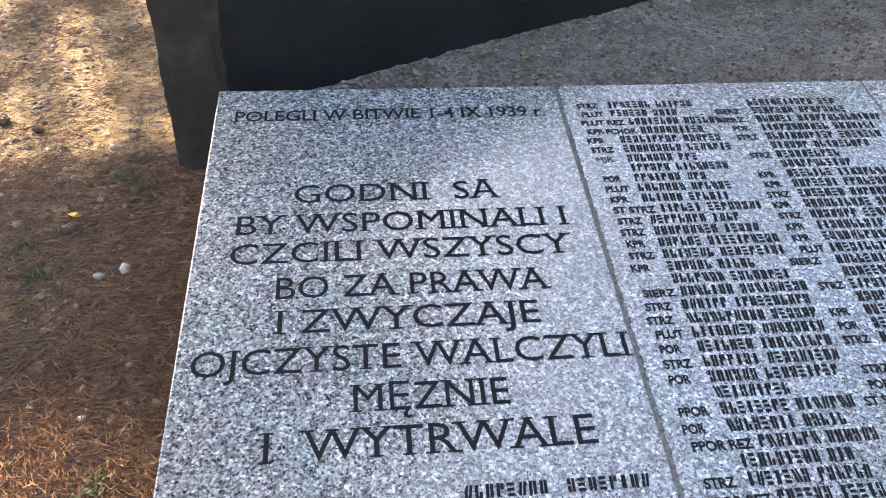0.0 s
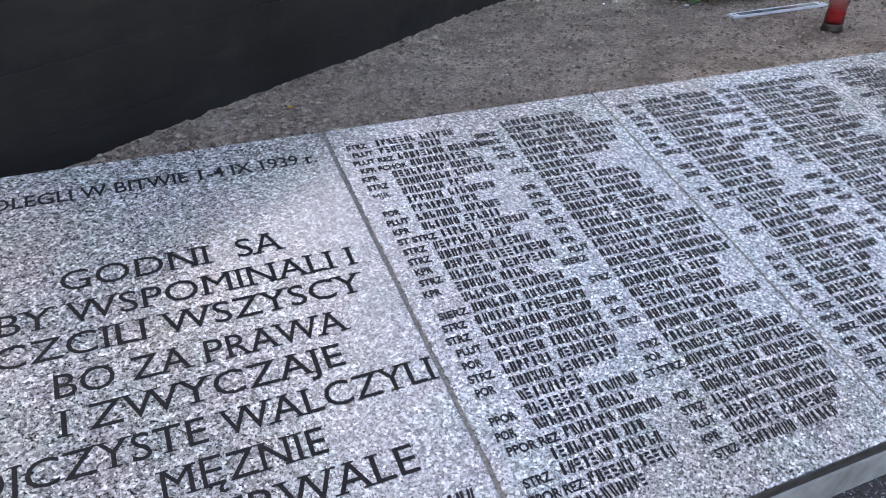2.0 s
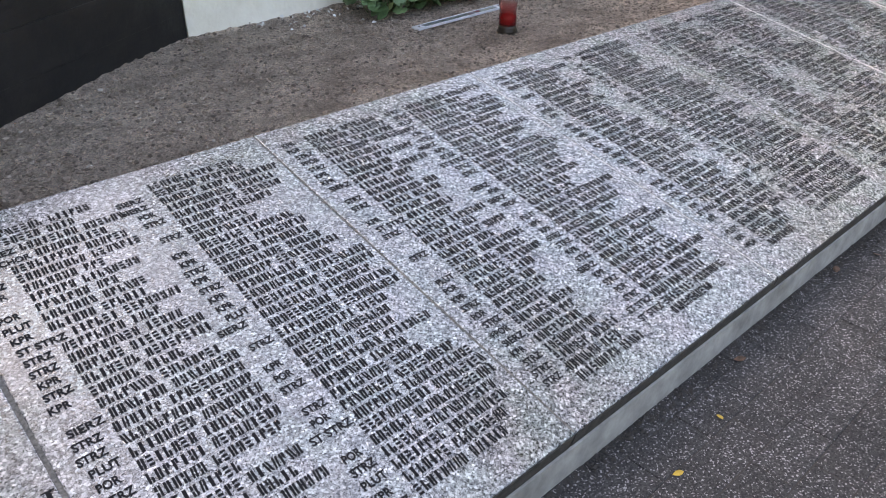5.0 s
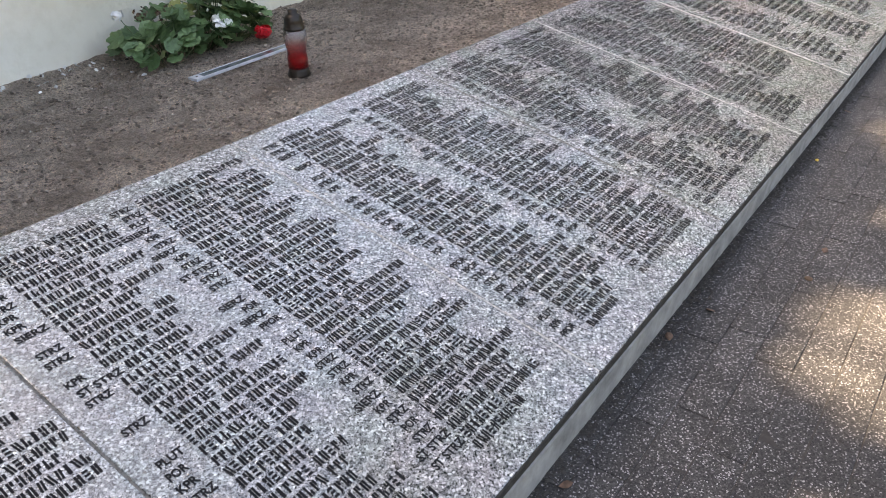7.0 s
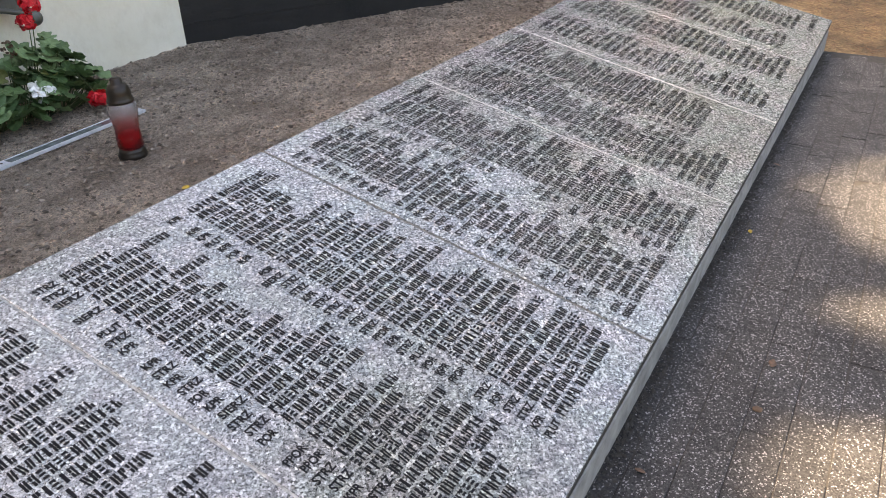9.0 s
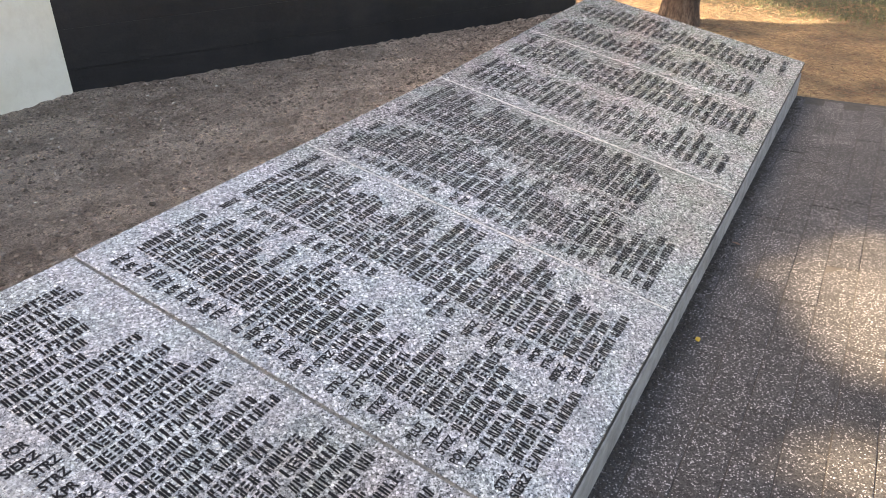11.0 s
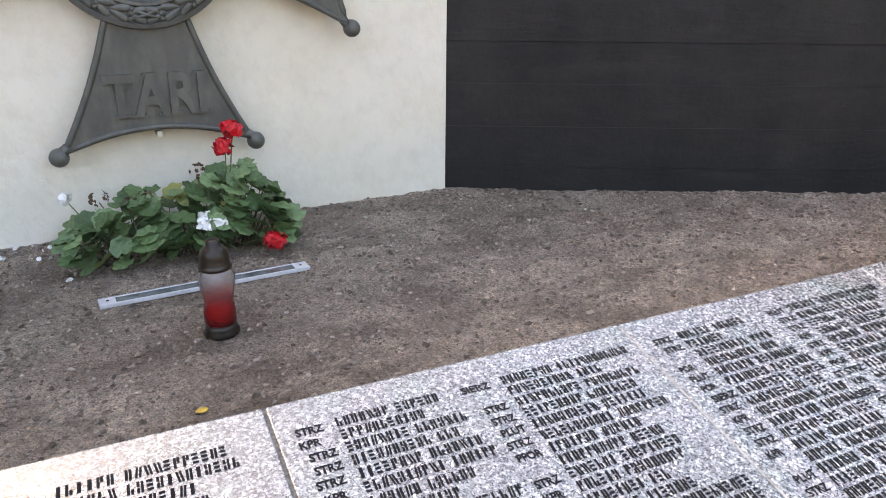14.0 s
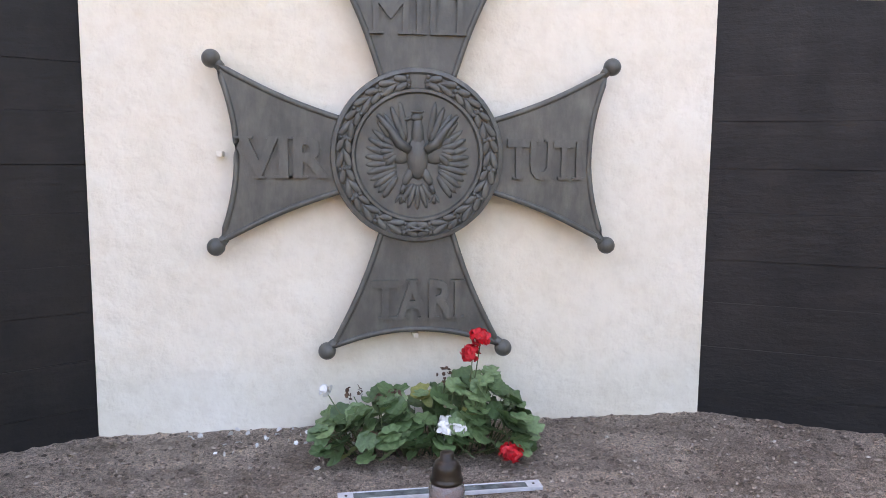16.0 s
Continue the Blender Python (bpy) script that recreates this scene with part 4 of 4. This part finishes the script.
def clods(name, n, region, height, size, big, material, label, category, seed):
    """Small faceted crumbs lying on a surface."""
    rnd = random.Random(seed)
    verts, faces = [], []
    for k in range(n):
        x, y = region(rnd)
        s = size + big * rnd.random() ** 4
        z = height(x, y)
        o = len(verts)
        sx, sy, sz = s * rnd.uniform(0.7, 1.5), s * rnd.uniform(0.7, 1.4), s * rnd.uniform(0.5, 0.9)
        a = rnd.uniform(0, 6.3)
        ca, sa = math.cos(a), math.sin(a)
        for vx, vy, vz in ICO_V:
            j = 1 + rnd.uniform(-0.22, 0.22)
            px, py = vx * sx * j, vy * sy * j
            verts.append((x + px * ca - py * sa, y + px * sa + py * ca, z + vz * sz * j + sz * 0.3))
        faces += [tuple(o + i for i in f) for f in ICO_F]
    tagged(mesh_part(name, verts, faces, material), label, category, kind="stuff")


def bed(rnd):
    while True:
        x = rnd.uniform(-0.12, 7.4)
        y1 = wing_y(x) - 0.01
        if y1 > 1.95:
            return x, rnd.uniform(1.90, y1)


def verge(rnd):
    return rnd.uniform(-1.9, -0.22), rnd.uniform(0.5, 3.6)


def gutter(rnd):
    """Along the foot of the plinth, thinning out over the pavers."""
    x = rnd.uniform(0.6, 7.0)
    return x, 0.630 - abs(rnd.gauss(0, 0.016 + 0.03 * max(0, noise.noise((x * 2.2, 0, 4)))))


def paver_top(x, y):
    return 0.0


def sticks(name, n, region, length, width, material, label, category, flat, seed):
    """Thin three-sided sticks lying (flat 1) or standing (flat 0) on the open ground."""
    rnd = random.Random(seed)
    verts, faces = [], []
    for k in range(n):
        x, y = region(rnd)
        z = outer_height(x, y)
        a = rnd.uniform(0, 6.3)
        e = rnd.uniform(0.0, 0.35) if flat else rnd.uniform(0.7, 1.4)
        l = length * rnd.uniform(0.5, 1.3)
        d = Vector((math.cos(a) * math.cos(e), math.sin(a) * math.cos(e), math.sin(e)))
        s = Vector((-math.sin(a), math.cos(a), 0)) * width
        up = Vector((0, 0, width * 1.2)) if flat else Vector((math.cos(a), math.sin(a), 0)) * width
        p = Vector((x, y, z + (0.003 if flat else -0.005)))
        bend = d * l * 0.5 + s * rnd.uniform(-4, 4)
        o = len(verts)
        for base, f in ((p, 1.0), (p + bend, 0.9), (p + d * l - (Vector((0, 0, l * 0.25)) if not flat else Vector()), 0.15)):
            verts += [tuple(base + s * f), tuple(base - s * f), tuple(base + up * f)]
        for b in (0, 3):
            for i in range(3):
                j = (i + 1) % 3
                faces.append((o + b + i, o + b + j, o + b + 3 + j, o + b + 3 + i))
    ob = mesh_part(name, verts, faces, material)
    tagged(ob, label, category, kind="stuff")


def small_cone(x, y, s, seed):
    rnd = random.Random(seed)
    root = empty("pine_cone", pose(x, y, outer_height(x, y) + s * 0.75, rnd.uniform(60, 100), 0, rnd.uniform(0, 360)))
    tagged(root, "closed brown pine cone lying among needles", "pine cone", "fallen pine cones")
    bm = bmesh.new()
    lathe(bm, [(0.15 * s, -1.3 * s), (0.75 * s, -0.9 * s), (0.9 * s, -0.2 * s), (0.65 * s, 0.6 * s), (0.2 * s, 1.3 * s)], 12)
    part("core", bm, M_CONE, root)
    bm = bmesh.new()
    for k in range(34):
        t = k / 34
        a = k * 2.4
        r = s * (0.85 - 0.6 * t * t)
        h = s * (-1.0 + 2.2 * t)
        blob(bm, Matrix.Translation((r * math.cos(a), r * math.sin(a), h)) @ pose(0, 0, 0, 0, -35, math.degrees(a)) @ Matrix.Diagonal((s * 0.34, s * 0.26, s * 0.12, 1)), 1)
    part("scale", bm, M_CONE, root)


def pebble(x, y, z, s, seed, name="pebble", mat=None, label="pale rounded pebble on the ground"):
    rnd = random.Random(seed)
    bm = bmesh.new()
    blob(bm, pose(x, y, z + s * 0.35, rnd.uniform(-15, 15), rnd.uniform(-15, 15), rnd.uniform(0, 360)) @ Matrix.Diagonal((s, s * 0.75, s * 0.55, 1)), 3)
    for v in bm.verts:
        v.co += v.normal * s * 0.18 * noise.noise(v.co * (1.4 / s) + Vector((seed, 0, 0)))
    ob = part(name, bm, mat or M_STONE, smooth=True)
    tagged(ob, label, "pebble", "loose pebbles")


def fallen_leaf(x, y, z, s, seed, mat, label):
    rnd = random.Random(seed)
    bm = bmesh.new()
    m = pose(x, y, z + 0.006, rnd.uniform(-20, 20), rnd.uniform(-20, 20), rnd.uniform(0, 360))
    left, mid, right = [], [], []
    for k in range(9):
        t = k / 8
        w = s * 0.42 * math.sin(math.pi * t ** 0.85) + 0.0006
        c = 0.25 * s * (t - 0.5) ** 2
        left.append(bm.verts.new(m @ Vector((s * (t - 0.5) * 1.6, w, c + 0.22 * w))))
        mid.append(bm.verts.new(m @ Vector((s * (t - 0.5) * 1.6, 0, c))))
        right.append(bm.verts.new(m @ Vector((s * (t - 0.5) * 1.6, -w, c + 0.22 * w))))
    for a, b in ((left, mid), (mid, right)):
        for k in range(8):
            bm.faces.new((a[k], a[k + 1], b[k + 1], b[k]))
    r = bmesh.ops.extrude_face_region(bm, geom=bm.faces[:])
    bmesh.ops.translate(bm, vec=(0, 0, -0.0008), verts=[g for g in r["geom"] if isinstance(g, bmesh.types.BMVert)])
    ob = part("fallen_leaf", bm, mat, smooth=True)
    tagged(ob, label, "leaf", "fallen leaves")


def scatter_petals():
    rnd = random.Random(31)
    bm = bmesh.new()
    for k in range(40):
        x = rnd.gauss(2.85, 0.2) if k < 30 else rnd.uniform(2.3, 4.4)
        y = 3.515 - abs(rnd.gauss(0.05, 0.10)) - 0.01
        bloom(bm, (x, y, soil_height(x, y) + 0.005), 0.003, 1, rnd, rnd.uniform(0.007, 0.016), 0.2)
    ob = part("fallen_petals", bm, M_WHITE)
    tagged(ob, "white fallen petals and flakes along the wall foot", "petals", kind="stuff")


clods("soil_clods", 52000, bed, soil_height, 0.0018, 0.0085, M_CLOD, "small crumbs and clods of dry soil", "soil clods", 21)
clods("earth_crumbs", 9000, verge, outer_height, 0.0022, 0.011, M_CLOD, "dark crumbs of earth among the pine needles", "earth crumbs", 22)
clods("gutter_dirt", 9000, gutter, paver_top, 0.0012, 0.005, M_SAND, "dark dirt gathered along the plinth foot", "dirt", 23)
scatter_petals()


def west(rnd):
    while True:
        x, y = rnd.uniform(-2.0, -0.20), rnd.uniform(0.2, 3.6)
        if noise.noise((x * 3, y * 3, 9)) + 0.5 * noise.noise((x * 9, y * 9, 4)) > rnd.uniform(-0.6, 0.35) and (y < 2.15 or rnd.random() < 0.35):
            return x, y


def west_front(rnd):
    while True:
        x, y = rnd.uniform(-1.1, -0.08), rnd.uniform(0.6, 2.1)
        if rnd.random() < 1.25 - 0.45 * (y - 0.6) + 0.5 * noise.noise((x * 4, y * 4, 2)) - (0.35 if x < -0.55 else 0):
            return x, y


def east(rnd):
    return rnd.uniform(7.15, 10.5), rnd.uniform(-0.3, 4.5)


def lawn(rnd):
    return rnd.uniform(9.4, 14.5), rnd.uniform(0.0, 8.5)


sticks("pine_needles", 36000, west, 0.042, 0.0014, M_NEEDLE, "brown fallen pine needles over sandy ground", "pine needles", True, 1)
sticks("pine_needles", 20000, east, 0.05, 0.0015, M_NEEDLE, "brown fallen pine needles over sandy ground", "pine needles", True, 2)
sticks("pine_needles", 18000, west_front, 0.042, 0.0016, M_NEEDLE, "dense brown pine needles beside the slab edge", "pine needles", True, 6)
sticks("dry_grass", 1500, east, 0.06, 0.0016, M_STRAW, "straw-coloured dry grass tufts", "dry grass", False, 3)
sticks("lawn_grass", 24000, lawn, 0.06, 0.0022, M_BLADE, "short green lawn grass beyond the slabs", "grass", False, 4)
sticks("dry_grass", 260, west, 0.06, 0.0011, M_STRAW, "thin dry grass blades among needles", "dry grass", False, 5)
def weeds(rnd):
    x, y = rnd.choice(((-0.50, 2.02), (-0.46, 1.96), (-0.66, 1.62), (-0.60, 1.05), (-0.36, 0.98), (-0.72, 1.72)))
    return x + rnd.gauss(0, 0.022), y + rnd.gauss(0, 0.022)


sticks("weeds", 420, weeds, 0.045, 0.0016, M_BLADE, "small green weed tufts in the sandy ground", "weeds", False, 7)
for k, (x, y, s) in enumerate(((-1.18, 2.62, 0.018), (-0.98, 2.38, 0.018), (-0.86, 2.32, 0.015), (-0.62, 1.78, 0.019), (-0.48, 1.95, 0.014), (-0.42, 0.86, 0.018))):
    small_cone(x, y, s, 60 + k)
for k, (x, y, s) in enumerate(((-0.50, 1.60, 0.016), (-0.44, 1.62, 0.018), (-0.43, 1.16, 0.011), (-0.55, 1.20, 0.009), (-0.60, 2.2, 0.012))):
    pebble(x, y, outer_height(x, y), s, k)
for k, (x, y, s) in enumerate(((3.393, 0.36, 0.012),)):
    pebble(x, y, 0.0, s, 20 + k, mat=M_CONE, label="small tan pebble lying on the pavers")
for k, (x, y, z, s) in enumerate(((-0.98, 2.28, outer_height(-0.98, 2.28), 0.03), (0.735, 2.45, SOIL_Z + 0.005, 0.018), (3.27, 2.16, SOIL_Z + 0.006, 0.020), (3.90, 2.05, SOIL_Z + 0.004, 0.014), (-0.62, 1.85, outer_height(-0.62, 1.85), 0.022))):
    fallen_leaf(x, y, z, s, 80 + k, M_YELLOW, "yellow fallen leaf on the bare ground")
for k, (x, y) in enumerate(((1.98, 0.50), (3.05, 0.55), (2.86, 0.60), (4.35, 0.56), (5.02, 0.58), (3.6, 0.36), (1.75, 0.47), (2.22, 0.58))):
    fallen_leaf(x, y, 0.0, 0.016 + 0.004 * (k % 3), 90 + k, M_YELLOW if k % 3 == 0 else M_DRY, "small dry curled leaf on the pavers")
# a pale kerb on the far side of the lawn
bm = bmesh.new()
box(bm, 13.2, 13.35, -6.0, 3.6, -0.1, 0.16, 0.01)
tagged(part("kerb", bm, M_CONCRETE), "pale concrete kerb beyond the lawn", "kerb", kind="structure")

# ---- pavers, last ----


def paver_mesh(name, l, w, seed):
    bm = bmesh.new()
    box(bm, -l / 2, l / 2, -w / 2, w / 2, -0.05, 0.0)
    top = [e for e in bm.edges if all(v.co.z > -0.001 for v in e.verts)]
    bmesh.ops.bevel(bm, geom=top, offset=0.002, segments=1, affect="EDGES")
    me = bpy.data.meshes.new(name)
    bm.to_mesh(me)
    bm.free()
    me.materials.append(M_PAVER)
    return me


def build_pavers():
    rnd = random.Random(77)
    me = paver_mesh("paver", 0.1982, 0.0978, 0)
    v0 = [tuple(v.co) for v in me.vertices]
    f0 = [tuple(p.vertices) for p in me.polygons]
    verts, faces = [], []
    for row in range(32):
        y = 0.63 - row * 0.1
        for col in range(37):
            x = -0.09 + col * 0.2 + (0.1 if row % 2 else 0.0)
            if x > 7.0:
                continue
            z = rnd.uniform(-0.0025, 0.0015)
            m = pose(x, y, z, rnd.uniform(-0.5, 0.5), rnd.uniform(-0.4, 0.4), rnd.uniform(-0.4, 0.4))
            if 1.75 < x and row < 11:
                ob = new("paver", me)
                ob.parent = PAVEMENT
                ob.matrix_basis = m
            else:
                o = len(verts)
                verts += [tuple(m @ Vector(v)) for v in v0]
                faces += [tuple(o + i for i in f) for f in f0]
    ob = mesh_part("farther_pavers", verts, faces, M_PAVER, PAVEMENT)
    tagged(ob, kind="stuff")


build_pavers()
